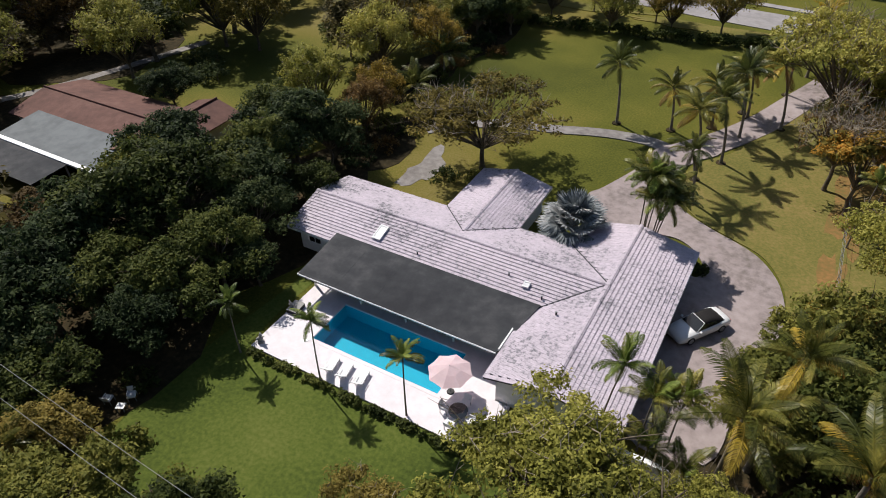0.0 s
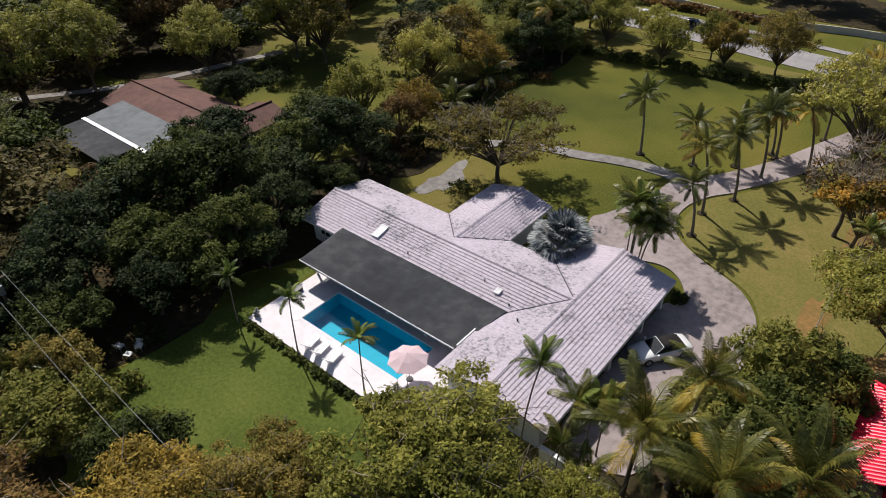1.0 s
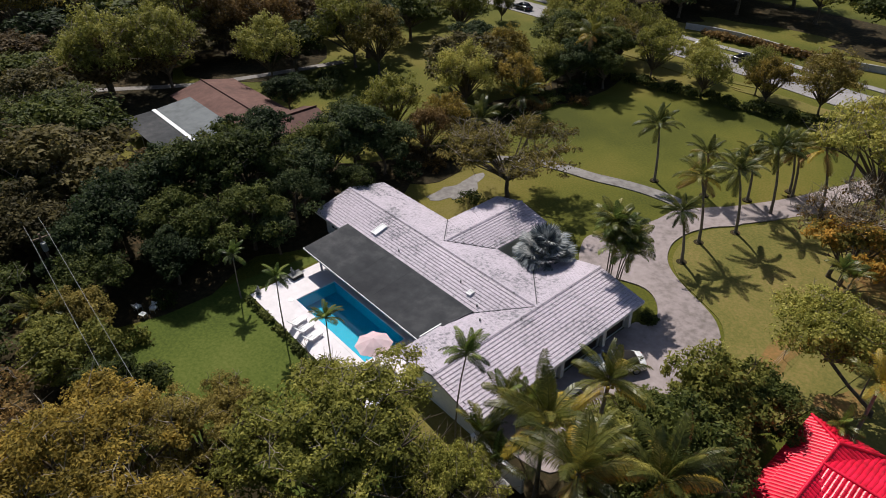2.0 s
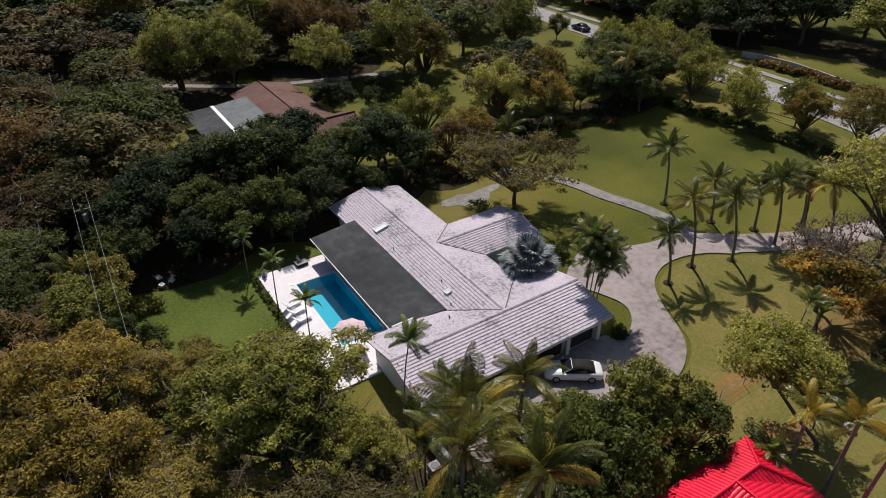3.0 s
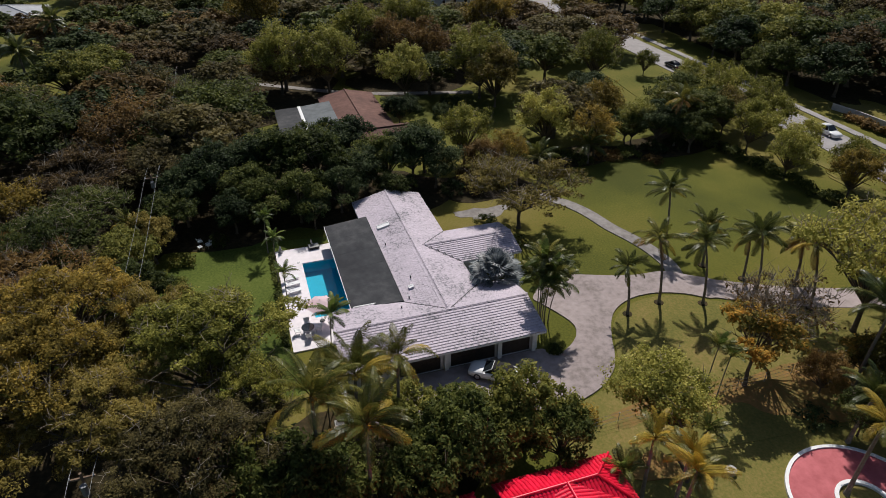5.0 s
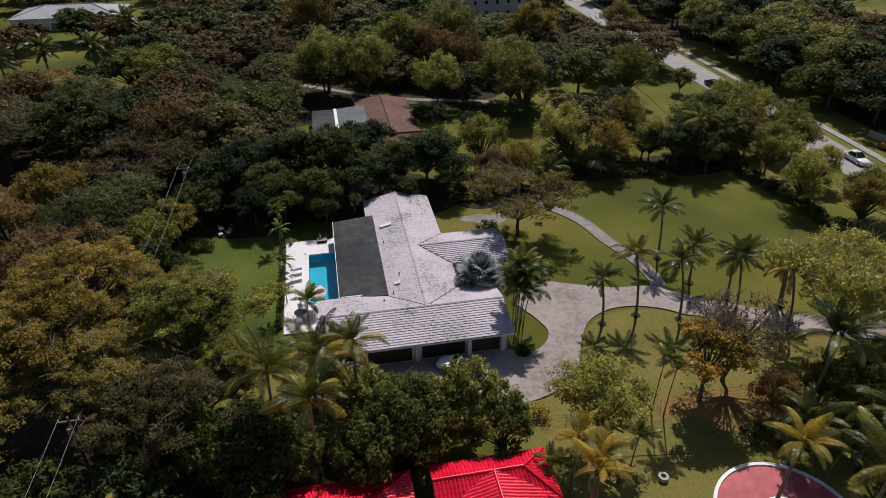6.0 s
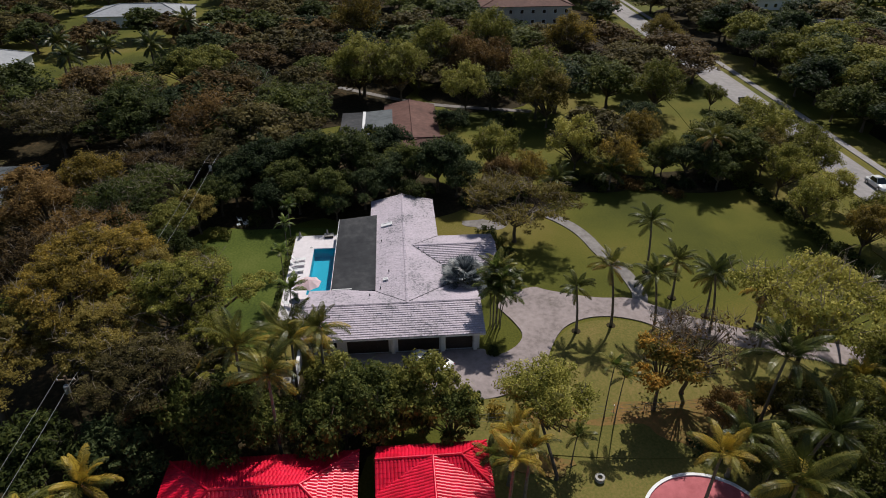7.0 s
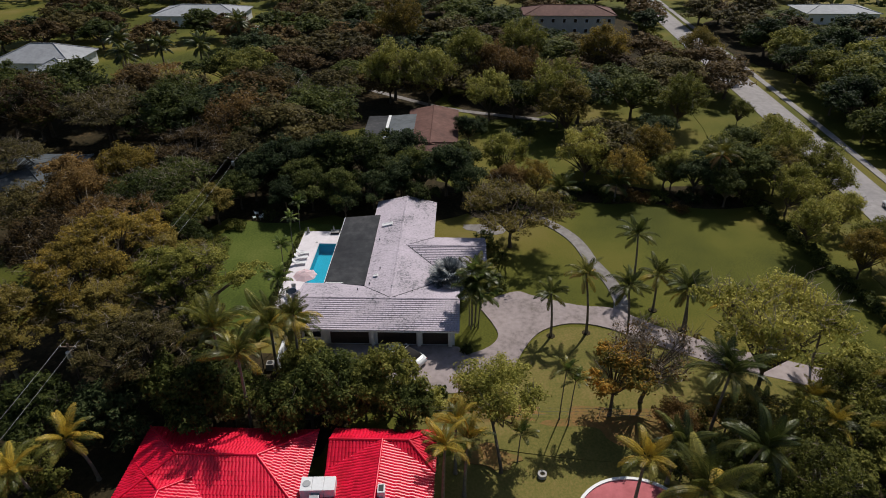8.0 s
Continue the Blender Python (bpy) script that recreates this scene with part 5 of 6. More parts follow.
def car(x, y, z, rz, paint, label, top="softtop", tall=0.0, length=4.8):
    c = thing("car", x, y, z, rz, label, "car")
    k = length / 4.8
    S = [(-2.40, 0.70, 0.34, 0.62, 0.66), (-2.28, 0.84, 0.22, 0.74, 0.80), (-1.7, 0.93, 0.2, 0.86, 0.92), (-0.9, 0.94, 0.2, 0.86, 0.93), (0.6, 0.94, 0.2, 0.86, 0.93), (1.3, 0.93, 0.2, 0.82, 0.89), (2.0, 0.88, 0.2, 0.72, 0.79), (2.3, 0.78, 0.24, 0.62, 0.68), (2.40, 0.62, 0.34, 0.52, 0.56)]
    loft([ring(a * k, w, z0, zs, z1) for a, w, z0, zs, z1 in S], paint, "body", c)
    h = 1.36 + tall
    T = [(-1.75, 0.70, 0.94, 0.96), (-1.2, 0.72, 1.0, h - 0.10), (-0.5, 0.66, 1.02, h), (0.15, 0.64, 1.02, h - 0.03)]
    loft([[(a * k, -w, 0.9), (a * k, -w, lo), (a * k, -w * 0.86, hi - 0.04), (a * k, -w * 0.4, hi), (a * k, w * 0.4, hi), (a * k, w * 0.86, hi - 0.04), (a * k, w, lo), (a * k, w, 0.9)] for a, w, lo, hi in T], top, "roof", c, "black canvas soft top" if top == "softtop" else "")
    bm = bmesh.new()
    vs = [bm.verts.new(p) for p in ((0.95 * k, -0.76, 0.92), (0.95 * k, 0.76, 0.92), (0.17 * k, 0.60, h - 0.05), (0.17 * k, -0.60, h - 0.05))]
    bm.faces.new(vs)
    r = bmesh.ops.extrude_face_region(bm, geom=bm.faces[:])
    bmesh.ops.translate(bm, vec=(0.03, 0, 0.03), verts=[q for q in r["geom"] if isinstance(q, bmesh.types.BMVert)])
    bmesh.ops.recalc_face_normals(bm, faces=bm.faces)
    ws = part("windscreen", bm, M["glass"], c, "dark raked windscreen")
    for s in (-1, 1):
        part("screen_pillar", rod((0.98 * k, s * 0.78, 0.90), (0.18 * k, s * 0.62, h - 0.02), 0.024, 0.02, 6), M[paint], ws)
        part("side_window", loft_box([(0.85 * k, s * 0.80, 0.93), (-1.2 * k, s * 0.78, 0.95), (-0.9 * k, s * 0.68, h - 0.14), (0.2 * k, s * 0.66, h - 0.10)], 0.012), M["glass"], c)
        part("headlight", box(2.12 * k, 2.30 * k, s * 0.62 - 0.13, s * 0.62 + 0.13, 0.56, 0.68, 0.03), M["plastic"], c)
        part("tail_light", box(-2.36 * k, -2.22 * k, s * 0.62 - 0.16, s * 0.62 + 0.16, 0.62, 0.74, 0.03), M["lampred"], c, "red tail light")
        part("mirror", box(0.68 * k, 0.84 * k, s * 1.0 - 0.09, s * 1.0 + 0.09, 0.93, 1.06, 0.03), M[paint], c)
        for a in (-1.45, 1.42):
            w = part("wheel", rod((a * k, s * 0.74, 0.33), (a * k, s * 0.955, 0.33), 0.33, sides=20), M["rubber"], c)
            part("rim", rod((a * k, s * 0.90, 0.33), (a * k, s * 0.965, 0.33), 0.22, sides=14), M["alloy"], w)
    part("windscreen_top", rod((0.17 * k, -0.62, h - 0.02), (0.17 * k, 0.62, h - 0.02), 0.03, sides=6), M[paint], c)
    return c


def loft_box(pts, t):
    bm = bmesh.new()
    f = bm.faces.new([bm.verts.new(p) for p in pts])
    r = bmesh.ops.extrude_face_region(bm, geom=[f])
    bmesh.ops.translate(bm, vec=(0, t if pts[0][1] > 0 else -t, 0), verts=[q for q in r["geom"] if isinstance(q, bmesh.types.BMVert)])
    bmesh.ops.recalc_face_normals(bm, faces=bm.faces)
    return bm


car(6.5, 2.2, 0.12, math.degrees(math.atan2(-4.0, -2.8)), "carwhite", "white convertible with a black soft top parked by the garage")
car(-71.9, 74.8, 0.1, 178, "carblack", "black car on the pale road", "carblack", 0.12)
car(-30.4, 76.2, 0.1, -2, "carwhite", "white car on the road behind the hedge", "carwhite", 0.3)
car(-21.8, 75.8, 0.1, -3, "carblack", "black pickup-sized car on the road", "carblack", 0.3, 5.2)

# ---- terrace furniture ----
umb = thing("parasol", -6.7, -11.6, 0.15, 12, "round pale pink parasol over a terrace table", "parasol")
part("pole", rod((0, 0, 0.05), (0, 0, 2.75), 0.025), M["metal"], umb)
part("base", rod((0, 0, 0), (0, 0, 0.09), 0.28, 0.24, 16), M["blackbox"], umb)
hub, edge = Vector((0, 0, 2.72)), [Vector((1.55 * math.cos(i * math.pi / 4), 1.55 * math.sin(i * math.pi / 4), 2.12)) for i in range(8)]
for i in range(8):
    a, b = edge[i], edge[(i + 1) % 8]
    ma, mb = hub.lerp(a, 0.5) + Vector((0, 0, 0.05)), hub.lerp(b, 0.5) + Vector((0, 0, 0.05))
    mid = (a + b) / 2 * 0.97
    mid.z = 2.09
    bm = bmesh.new()
    vs = [bm.verts.new(p) for p in (hub, ma, a, mid, b, mb)]
    bm.faces.new((vs[0], vs[1], vs[5]))
    bm.faces.new((vs[1], vs[2], vs[3]))
    bm.faces.new((vs[1], vs[3], vs[5]))
    bm.faces.new((vs[3], vs[4], vs[5]))
    bmesh.ops.solidify(bm, geom=bm.faces[:], thickness=0.012)
    panel = part("canopy_panel", bm, M["pink"], umb)
    part("rib", rod(hub - Vector((0, 0, 0.05)), a - Vector((0, 0, 0.03)), 0.012, sides=5), M["metal"], panel)


def lounger(x, y, rz):
    l = thing("sun_lounger", x, y, 0.15, rz, "white sun lounger with a raised back on the terrace", "sun lounger", "sun loungers")
    part("seat", box(-0.33, 0.33, -0.95, 0.35, 0.28, 0.34, 0.02), M["plastic"], l)
    part("backrest", box(-0.33, 0.33, 0, 0.75, -0.03, 0.03, 0.02), M["plastic"], l, at=pose(0, 0.35, 0.31, 48))
    for a in (-0.28, 0.28):
        for b in (-0.8, 0.3):
            part("leg", box(a - 0.03, a + 0.03, b - 0.03, b + 0.03, 0, 0.28), M["plastic"], l)
        part("armrest", box(a - 0.03, a + 0.03, -0.2, 0.4, 0.5, 0.54, 0.01), M["plastic"], l)
    return l


for x in (-15.2, -14.0, -12.6):
    lounger(x, -13.9, 190)


def chair(x, y, rz, label, z=0.15, group="terrace chairs"):
    c = thing("chair", x, y, z, rz, label, "chair", group)
    part("seat", box(-0.28, 0.28, -0.28, 0.28, 0.40, 0.45, 0.015), M["plastic"], c)
    part("backrest", box(-0.28, 0.28, -0.02, 0.02, 0, 0.5, 0.015), M["plastic"], c, at=pose(0, 0.28, 0.43, -12))
    for a in (-0.25, 0.25):
        for b in (-0.25, 0.25):
            part("leg", box(a - 0.02, a + 0.02, b - 0.02, b + 0.02, 0, 0.40), M["metal"], c)
        part("armrest", box(a - 0.03, a + 0.03, -0.25, 0.28, 0.62, 0.65, 0.01), M["plastic"], c)
    return c


tb2 = thing("table", -5.2, -13.2, 0.15, 20, "dark glass terrace table with metal legs", "table")
part("tabletop", rod((0, 0, 0.70), (0, 0, 0.73), 0.65, sides=24), M["glass"], tb2)
for i in range(4):
    part("leg", rod((0.35 * math.cos(i * 1.571), 0.35 * math.sin(i * 1.571), 0), (0.45 * math.cos(i * 1.571), 0.45 * math.sin(i * 1.571), 0.70), 0.025), M["metal"], tb2)
for x, y, r in ((-5.2, -12.2, 0), (-4.2, -13.3, 270), (-5.3, -14.2, 180), (-6.2, -13.2, 90)):
    chair(x, y, r, "white terrace chair at the glass table")
for x, y, r in ((-25.7, -22.6, 40), (-26.9, -23.6, 200)):
    c = chair(x, y, r, "white lawn chair standing at the wood's edge", 0.012, "lawn chairs")
    part("cushion", box(-0.26, 0.26, -0.26, 0.26, 0.45, 0.53, 0.03), M["plastic"], c)
lt = thing("side_table", -25.6, -23.6, 0.012, 25, "small white side table on the lawn", "table")
part("tabletop", box(-0.3, 0.3, -0.25, 0.25, 0.40, 0.44, 0.01), M["plastic"], lt)
for a in (-0.25, 0.25):
    for b in (-0.2, 0.2):
        part("leg", box(a - 0.02, a + 0.02, b - 0.02, b + 0.02, 0, 0.40), M["metal"], lt)


def statue(x, y, z, rz, s):
    bm = bmesh.new()
    box(-0.25, 0.25, -0.2, 0.2, 0, 0.22, 0.02, bm)
    for px, py, pz, r, sx, sz in ((0, 0, 0.5, 0.2, 1.3, 1.4), (0.08, 0.02, 0.86, 0.15, 1.0, 1.2), (0.12, 0, 1.08, 0.1, 1.0, 1.1), (-0.18, 0.05, 0.42, 0.16, 1.4, 0.9), (0.2, 0.12, 0.6, 0.08, 2.0, 0.8)):
        bmesh.ops.create_icosphere(bm, subdivisions=2, radius=r, matrix=Matrix.LocRotScale((px, py, pz), None, (sx, 1, sz)))
    ob = part("statue", bm, M["statue"], None, smooth=True)
    ob.matrix_basis = pose(x, y, z, 0, 0, rz) @ Matrix.Diagonal((s, s, s, 1))
    tagged(ob, "grey cast stone garden statue on the terrace edge", "statue")


statue(-21.4, -14.4, 0.15, 30, 0.85)
statue(-21.6, -10.6, 0.5, 200, 0.6)
pb = thing("storage_box", -21.4, -10.4, 0.15, 4, "low dark planter box on the terrace edge", "box")
part("body", box(-0.45, 0.45, -0.6, 0.6, 0, 0.33, 0.02), M["blackbox"], pb)
part("lid", box(-0.47, 0.47, -0.62, 0.62, 0.33, 0.352, 0.008), M["statue"], pb)
tray = thing("pool_skimmer", -18.6, -12.6, 0.152, 40, "small grey skimmer lid by the pool", "pool fitting")
part("lid", rod((0, 0, 0), (0, 0, 0.03), 0.2, sides=16), M["metal"], tray)

# white garden wall and air-conditioning unit south of the garage
gw = thing("garden_wall", 0, 0, 0, 0, "low white garden wall beside the garage", "wall", kind="structure")
bm = box(4.6, 9.4, -11.6, -11.35, 0, 1.5)
part("wall", bm, M["white"], gw)
part("coping", box(4.55, 9.45, -11.65, -11.3, 1.502, 1.56, 0.01), M["trim"], gw)
ac = thing("air_conditioner", 8.4, -12.4, 0, 0, "grey outdoor air-conditioning unit on the ground", "air conditioner")
part("casing", box(-0.4, 0.4, -0.4, 0.4, 0.05, 0.85, 0.03), M["statue"], ac)
part("fan_grille", rod((0, 0, 0.852), (0, 0, 0.88), 0.3, sides=18), M["blackbox"], ac)
part("base", box(-0.45, 0.45, -0.45, 0.45, 0, 0.05), M["kerb"], ac)


# ---- red-tiled neighbour ----
red = thing("neighbour_house", 0, 0, 0, 0, "low house with a glossy bright red barrel tile roof", "house")


def barrel_plane(parent, eave, along, up, run, spans, w=0.30, length=0.40):
    """Barrel tiles: each a raised half-round trough on its course, over a slope."""
    eave, along, up = Vector(eave), Vector(along).normalized(), Vector(up).normalized()
    nrm = along.cross(up)
    if nrm.z < 0:
        nrm = -nrm
    flat = math.hypot(up.x, up.y)
    total = run / flat
    v, f = [], []
    prof = [(-0.5, 0.0), (-0.34, 0.045), (-0.12, 0.068), (0.12, 0.068), (0.34, 0.045), (0.5, 0.0)]
    c = 0
    while c * length < total - 0.12:
        s0, s1 = c * length, min((c + 1) * length + 0.03, total + 0.02)
        for u0, u1 in spans(min((s0 + s1) / 2 * flat, run)):
            k = max(1, round((u1 - u0) / w))
            ww = (u1 - u0) / k
            for i in range(k):
                o = eave + along * (u0 + (i + 0.5) * ww)
                n = len(v)
                for s, h in ((s0, 0.034), (s1, 0.012)):
                    for a, z in prof:
                        v.append(o + along * a * ww + up * s + nrm * (z + h))
                for j in range(5):
                    f.append((n + j, n + j + 1, n + 7 + j, n + 6 + j))
                f.append((n + 5, n + 4, n + 3, n + 2, n + 1, n))
        c += 1
    return tagged(hang("barrel_tiling", mesh_of("barrel_tiling", v, f, M["red_tile"]), parent), kind="stuff")


def hip_roof(parent, x0, x1, y0, y1, z, rise, axis, hip0=True, hip1=True, tiles=None, material="red_tile"):
    """A roof on a rectangle, ridge along x or y, hipped or gabled at each end."""
    swap = axis == "y"
    if swap:
        x0, x1, y0, y1 = y0, y1, x0, x1
    h = (y1 - y0) / 2
    yc = (y0 + y1) / 2
    P = lambda a, b, c: (b, a, c) if swap else (a, b, c)
    r0, r1 = x0 + (h if hip0 else 0), x1 - (h if hip1 else 0)
    top = z + rise
    faces = [[P(x0, y0, z), P(x1, y0, z), P(r1, yc, top), P(r0, yc, top)], [P(x1, y1, z), P(x0, y1, z), P(r0, yc, top), P(r1, yc, top)]]
    if hip0:
        faces.append([P(x0, y1, z), P(x0, y0, z), P(r0, yc, top)])
    if hip1:
        faces.append([P(x1, y0, z), P(x1, y1, z), P(r1, yc, top)])
    for q in faces:
        slab("roof_plane", q, 0.12, M["roofbase"] if tiles else M[material], parent)
    if tiles:
        k = rise / h
        in0, in1 = (1 if hip0 else 0), (1 if hip1 else 0)
        D = lambda a, b, c: (b, a, c) if swap else (a, b, c)
        tiles(parent, D(0, y0, z), D(1, 0, 0), D(0, 1, k), h, lambda d: [(x0 + d * in0, x1 - d * in1)])
        tiles(parent, D(0, y1, z), D(1, 0, 0), D(0, -1, k), h, lambda d: [(x0 + d * in0, x1 - d * in1)])
        if hip0:
            tiles(parent, D(x0, 0, z), D(0, 1, 0), D(1, 0, k), h, lambda d: [(y0 + d, y1 - d)])
        if hip1:
            tiles(parent, D(x1, 0, z), D(0, 1, 0), D(-1, 0, k), h, lambda d: [(y0 + d, y1 - d)])
    caps = [(P(r0, yc, top), P(r1, yc, top))]
    for flag, xa, ra in ((hip0, x0, r0), (hip1, x1, r1)):
        if flag:
            caps += [(P(xa, y0, z), P(ra, yc, top)), (P(xa, y1, z), P(ra, yc, top))]
    for a, b in caps:
        if (Vector(a) - Vector(b)).length > 0.3:
            v, f = tube([Vector(a) + Vector((0, 0, 0.07)), Vector(b) + Vector((0, 0, 0.09))], [0.11, 0.11], 8)
            hang("ridge_roll", mesh_of("ridge_roll", v, f, M[material], True), parent)


hip_roof(red, 19.7, 28.4, -20.3, -4.7, 2.7, 1.45, "y", True, True, barrel_plane)
hip_roof(red, 23.8, 40, -20.0, -12.0, 2.72, 1.4, "x", True, True, barrel_plane)
hip_roof(red, 27.0, 40, -12.2, -4.9, 2.69, 1.2, "x", True, True, barrel_plane)
hip_roof(red, 19.5, 24.3, -3.3, 6.1, 2.7, 1.25, "y", False, True, barrel_plane)
hip_roof(red, 21.9, 40, -3.25, 6.05, 2.71, 1.3, "x", False, True, barrel_plane)
for x0, x1, y0, y1 in ((20.4, 39.4, -19.6, -19.4), (20.4, 39.4, -5.6, -5.4), (20.4, 20.6, -19.4, -5.6), (39.2, 39.4, -19.4, -5.6), (20.2, 39.4, -2.6, -2.4), (20.2, 39.4, 5.2, 5.4), (20.2, 20.4, -2.4, 5.2), (39.2, 39.4, -2.4, 5.2)):
    part("wall", box(x0, x1, y0, y1, 0, 2.66), M["cream"], red)
part("flat_link_roof", box(25.0, 39, -4.9, -3.1, 2.5, 2.78, 0.02), M["roofbase"], red, "dark flat roof between the wings")
u = thing("roof_unit", 26.6, -3.4, 2.78, 3, "long pale grey ventilation unit on the roof", "ventilation unit", "roof units")
part("curb", box(-0.6, 0.6, -1.25, 1.25, -0.02, 0.25), M["metal"], u)
for i in range(3):
    part("casing", box(-0.7, 0.7, -1.4 + 0.95 * i, -1.4 + 0.95 * i + 0.93, 0.25, 1.15, 0.03), M["plastic"], u)
part("fan_grille", rod((0, -0.9, 1.15), (0, -0.9, 1.19), 0.33, sides=18), M["metal"], u)
part("duct", box(0.7, 1.5, -0.6, 0.2, 0.3, 0.85, 0.03), M["metal"], u)
u = thing("roof_unit", 27.4, 1.9, 3.98, 3, "small pale box vent on the red roof", "ventilation unit", "roof units")
part("casing", box(-0.45, 0.45, -0.3, 0.3, -0.2, 0.55, 0.05), M["plastic"], u)
part("fan_grille", box(-0.3, 0.3, -0.2, 0.2, 0.55, 0.58), M["blackbox"], u)


def disc(x, y, r0, r1, z0, z1, n=56):
    """A flat ring as a solid."""
    bm = bmesh.new()
    rings = [[bm.verts.new((x + r * math.cos(2 * math.pi * i / n), y + r * math.sin(2 * math.pi * i / n), z)) for i in range(n)] for r, z in ((r0, z0), (r1, z0), (r1, z1), (r0, z1))]
    for k in range(4):
        a, b = rings[k], rings[(k + 1) % 4]
        for i in range(n):
            bm.faces.new((a[i], a[(i + 1) % n], b[(i + 1) % n], b[i]))
    bmesh.ops.recalc_face_normals(bm, faces=bm.faces)
    return bm


court = thing("paved_circle", 0, 0, 0, 0, "round red paved court with white painted kerbs", "paving", kind="structure")
part("paving", disc(27.6, 23.1, 2.05, 5.15, -0.05, 0.13), M["terracotta"], court)
part("kerb", disc(27.6, 23.1, 5.15, 5.42, -0.05, 0.24), M["trim"], court, "white outer kerb")
part("kerb", disc(27.6, 23.1, 1.75, 2.05, -0.05, 0.24), M["trim"], court, "white inner kerb")
wl = thing("stone_planter", 22.15, 15.6, 0, 0, "small round pale stone planter on the grass", "planter")
part("bowl", disc(0, 0, 0.22, 0.42, 0, 0.38, 20), M["kerb"], wl)
part("soil", rod((0, 0, 0.0), (0, 0, 0.3), 0.215, sides=16), M["soil"], wl)

# wire fence between the gardens
fence = thing("wire_fence", 0, 0, 0, 0, "thin wire fence on grey posts between two gardens", "fence")
FP = [(14.9 - 0.012 * (y - 14) ** 1 , y) for y in range(4, 52, 3)]
for i, (x, y) in enumerate(FP):
    part("post", rod((x, y, 0), (x, y, 1.25), 0.03, sides=6), M["metal"], fence)
    if i:
        for z in (0.3, 0.75, 1.2):
            part("rail", rod((*FP[i - 1], z), (x, y, z), 0.012, sides=4), M["metal"], fence)

# ---- brown-roofed neighbour ----
nb = thing("neighbour_house", 0, 0, 0, 0, "low house with a red-brown shingle roof and grey flat extension", "house")
hip_roof(nb, -70.6, -49, -2.6, 7.6, 2.4, 1.1, "x", False, False, material="brown_roof")
hip_roof(nb, -53, -46, -3.0, 9.8, 2.42, 0.95, "y", False, False, material="brown_roof")
slab("flat_roof", [(-67, -6.2, 2.35), (-48.6, -6.2, 2.35), (-52.4, -1.0, 2.80), (-67, -1.0, 2.80)], 0.15, M["grey_roof"], nb, "blue-grey flat roof")
part("gutter", box(-67, -48.6, -6.75, -6.203, 2.2, 2.42, 0.02), M["trim"], nb, "white gutter board")
part("gutter", box(-48.59, -48.1, -6.75, -3.1, 2.2, 2.42, 0.02), M["trim"], nb, "white gutter board")
slab("screen_roof", [(-67, -10.8, 2.2), (-54, -10.8, 2.2), (-54, -6.76, 2.3), (-67, -6.76, 2.3)], 0.06, M["flatroof"], nb, "dark screened patio roof")
part("roof_patch", box(-58, -57, 2.3, 2.8, 3.1, 3.4, 0.02), M["brown_roof"], nb)
for x0, x1, y0, y1 in ((-70.0, -49, 6.8, 7.0), (-70.0, -69.8, -1.8, 6.8), (-70.0, -51, -2.0, -1.8), (-46.8, -46.6, -2.6, 9.0), (-52.4, -46.8, -2.8, -2.6), (-52.4, -46.8, 9.0, 9.2)):
    part("wall", box(x0, x1, y0, y1, 0, 2.36), M["cream"], nb)
for x in (-66.8, -61, -55, -49.8):
    part("post", box(x - 0.08, x + 0.08, -6.6, -6.44, 0, 2.2), M["trim"], nb)
for x in (-66.8, -60.5, -54.2):
    part("post", box(x - 0.05, x + 0.05, -10.7, -10.6, 0, 2.15), M["metal"], nb)


# ---- distant houses ----
def villa(x0, x1, y0, y1, wall, rise, roof_m, wall_m, axis, label, storeys=1):
    h = thing("villa", (x0 + x1) / 2, (y0 + y1) / 2, 0, 0, label, "house", "distant houses")
    a, b = (x1 - x0) / 2, (y1 - y0) / 2
    part("wall", box(-a, a, -b, b, 0, wall), M[wall_m], h)
    hip_roof(h, -a - 0.6, a + 0.6, -b - 0.6, b + 0.6, wall, rise, axis, True, True, material=roof_m)
    for s in range(storeys):
        z = 0.9 + 3.0 * s
        for side, half, other in (("x", b, a), ("y", a, b)):
            n = max(2, int(half * 2 / 3.2))
            for i in range(n):
                u = -half + (i + 0.5) * 2 * half / n
                if side == "x":
                    w = part("window", box(other, other + 0.06, u - 0.6, u + 0.6, z, z + 1.3), M["trim"], h)
                    part("pane", box(other + 0.06, other + 0.08, u - 0.5, u + 0.5, z + 0.1, z + 1.2), M["glass"], w)
                else:
                    w = part("window", box(u - 0.6, u + 0.6, -other - 0.06, -other, z, z + 1.3), M["trim"], h)
                    part("pane", box(u - 0.5, u + 0.5, -other - 0.08, -other - 0.06, z + 0.1, z + 1.2), M["glass"], w)
    return h


villa(-176, -160, -95, -66, 3.6, 2.2, "pale_roof", "white", "y", "long white villa with a pale roof beyond a lawn")
villa(-116, -102, -112, -92, 3.4, 3.2, "pale_roof", "white", "y", "white house with a steep grey roof among trees")
villa(-104, -96, -98, -90, 3.0, 2.2, "pale_roof", "white", "x", "white wing with a small grey roof")
villa(-162, -150, 28, 56, 6.2, 2.0, "brown_roof", "cream", "y", "two-storey cream house with a brown roof", 2)
villa(-182, -168, 124, 148, 3.6, 1.6, "pale_roof", "white", "y", "white house with a pale roof across the road")
villa(-122, -108, 112, 130, 5.8, 2.2, "flatroof", "white", "y", "dark-roofed white house across the road", 2)
villa(-44, -30, -70, -58, 2.6, 0.8, "grey_roof", "wood", "x", "low grey-roofed outbuilding in the wood")
fp = thing("distant_pool", -158, -56, 0, 0, "distant turquoise pool with a pale surround", "pool")
part("surround", disc(0, 0, 4.0, 6.5, 0, 0.15, 24), M["deck"], fp)
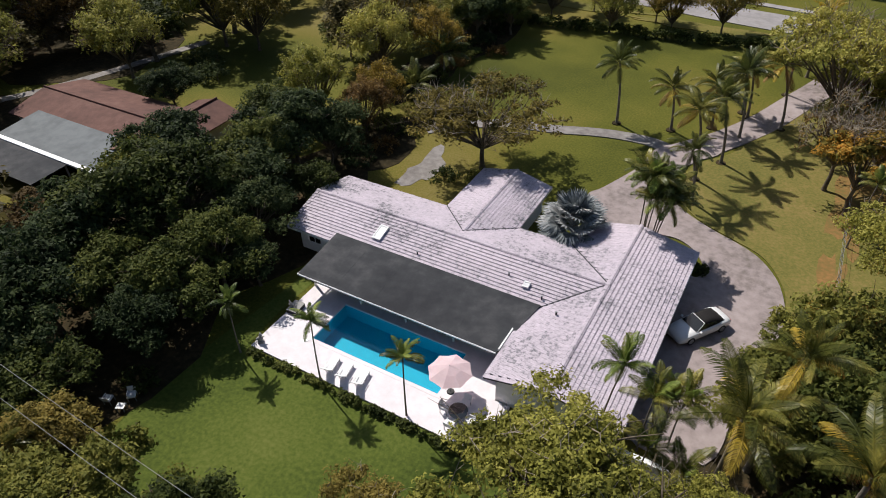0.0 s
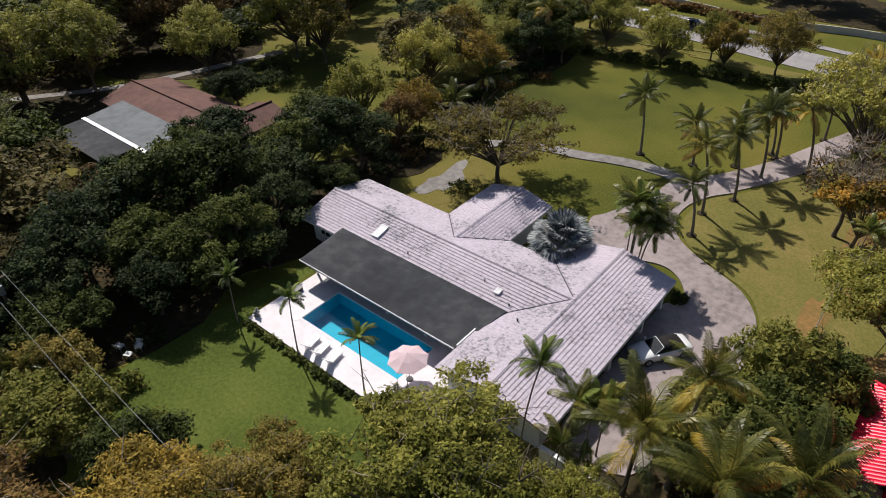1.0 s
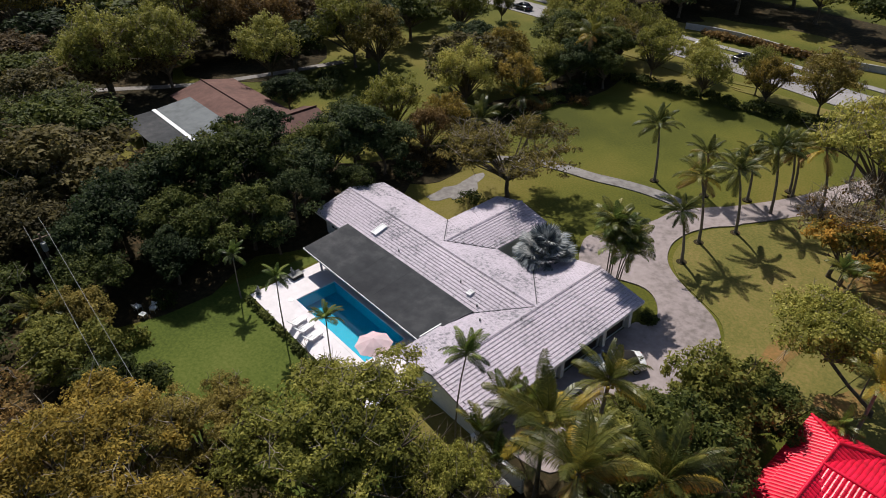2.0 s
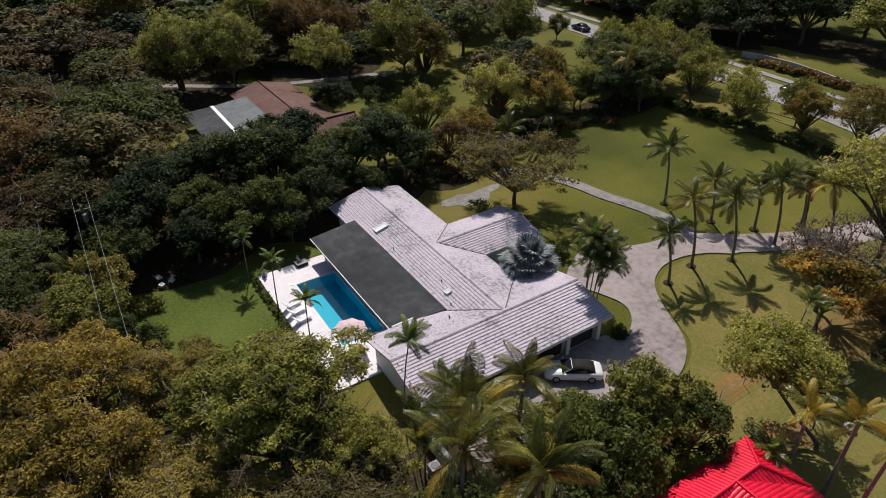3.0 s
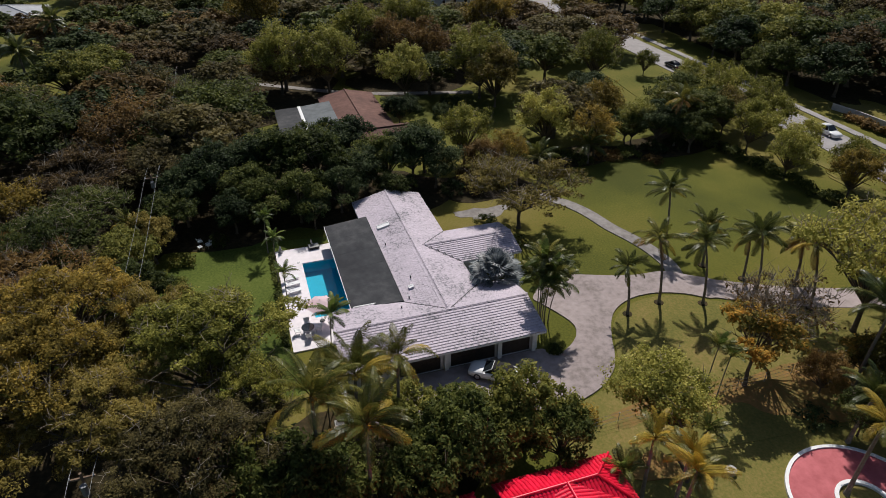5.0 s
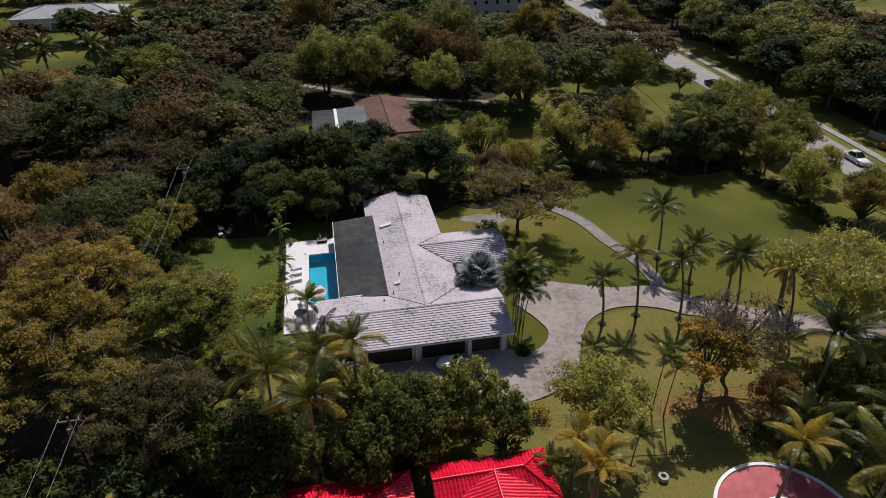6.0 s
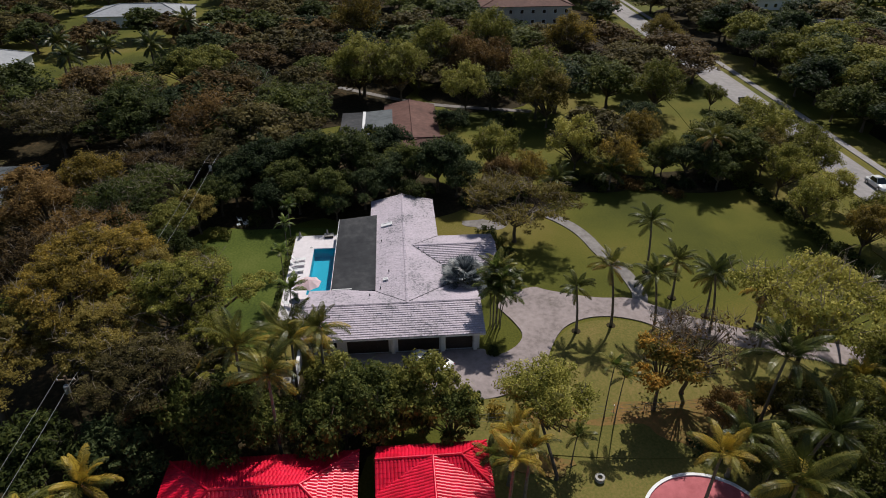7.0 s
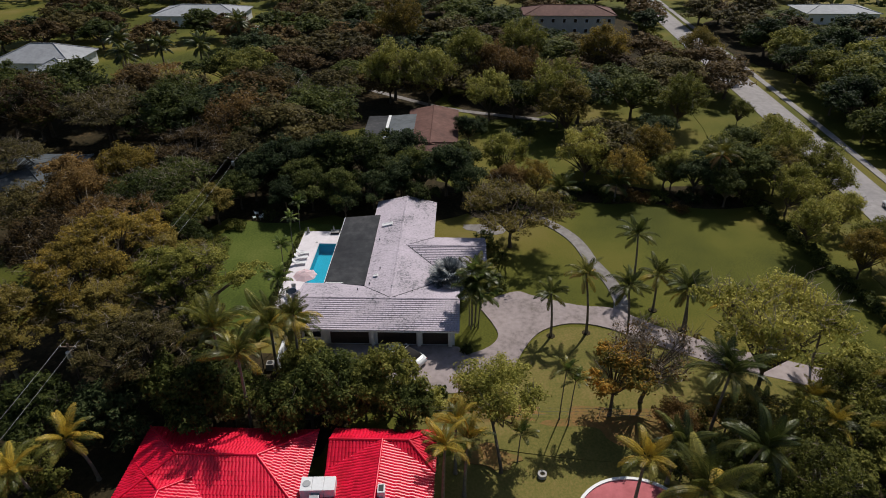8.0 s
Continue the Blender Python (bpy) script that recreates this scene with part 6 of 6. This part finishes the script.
part("water", rod((0, 0, 0), (0, 0, 0.08), 3.99, sides=24), M["plaster_pool"], fp)
sheet("lawn", blob(-108, -64, 20, 13, 77), 0.30, M["grass"], "bright lawn in front of a distant villa", "lawn", depth=0.4)
sheet("lawn", blob(-62, 63, 18, 6, 78), 0.09, M["grass"], "green verge beside the road", "lawn", depth=0.2)
sheet("lawn", blob(-26, 92, 16, 6, 79), 0.15, M["grass"], "green lawn across the road", "lawn", depth=0.2)
rw = thing("boundary_wall", 0, 0, 0, 0, "low pale boundary wall across the road", "wall", kind="structure")
BW = [(-40 + 5 * i, 86.6 + 1.2 * math.sin(i * 0.9)) for i in range(10)]
for a, b in zip(BW, BW[1:]):
    d = Vector((b[0] - a[0], b[1] - a[1], 0))
    part("wall_length", box(0, d.length + 0.05, -0.12, 0.12, 0, 1.1), M["kerb"], rw, at=pose(a[0], a[1], 0, 0, 0, math.degrees(math.atan2(d.y, d.x))))
bush(-142, 67, 0.1 + 22, 1.6, 3.0, "leaf_lime", "tall clipped green hedge by a distant house", 399, 0.5, 0.4, "hedge")
bush(-22, 85.2, 16, 1.2, 1.3, "leaf_brown", "dry brown hedge along the boundary wall", 398, 0.25, 1.2, "hedge")

# ---- utility poles and cables ----
def utility_pole(x, y, h, box_on):
    p = thing("utility_pole", x, y, 0, 0, "weathered wooden utility pole with a grey transformer", "utility pole", "utility poles")
    part("shaft", rod((0, 0, -0.1), (0, 0, h), 0.15, 0.10), M["wood"], p)
    part("crossarm", box(-0.06, 0.06, -0.8, 0.8, h - 0.5, h - 0.38), M["wood"], p)
    for s in (-0.7, 0.0, 0.7):
        part("insulator", rod((0, s, h - 0.38), (0, s, h - 0.2), 0.05, 0.03, 8), M["plastic"], p)
    if box_on:
        part("transformer", rod((0.3, 0, h - 1.6), (0.3, 0, h - 0.8), 0.22, sides=14), M["metal"], p)


utility_pole(-32.6, -28.0, 7.6, True)
utility_pole(14.6, -29.2, 8.2, True)
utility_pole(60, -30.5, 9.0, False)
for s in (-0.7, 0.7):
    for a, b, sag in (((-32.6, -28 + s, 7.4), (14.6, -29.2 + s, 8.0), 0.9), ((14.6, -29.2 + s, 8.0), (60, -30.5 + s, 8.8), 0.9), ((-32.6, -28 + s, 7.4), (-80, -27 + s, 8.0), 0.9)):
        a, b = Vector(a), Vector(b)
        pts = [a.lerp(b, i / 16) - Vector((0, 0, sag * 4 * (i / 16) * (1 - i / 16))) for i in range(17)]
        v, f = tube(pts, [0.014] * 17, 5)
        tagged(new("power_cable", mesh_of("power_cable", v, f, M["wire"])), "thin grey power cable between two poles", "cable", "power cables")

# ---- single roof tiles on the slope nearest to the path ----
TILE_MESH = mesh_of("tile", TV, TF, M["tile_piece"])
for parent, m in PIECES:
    hang("tile", TILE_MESH, parent, at=m)
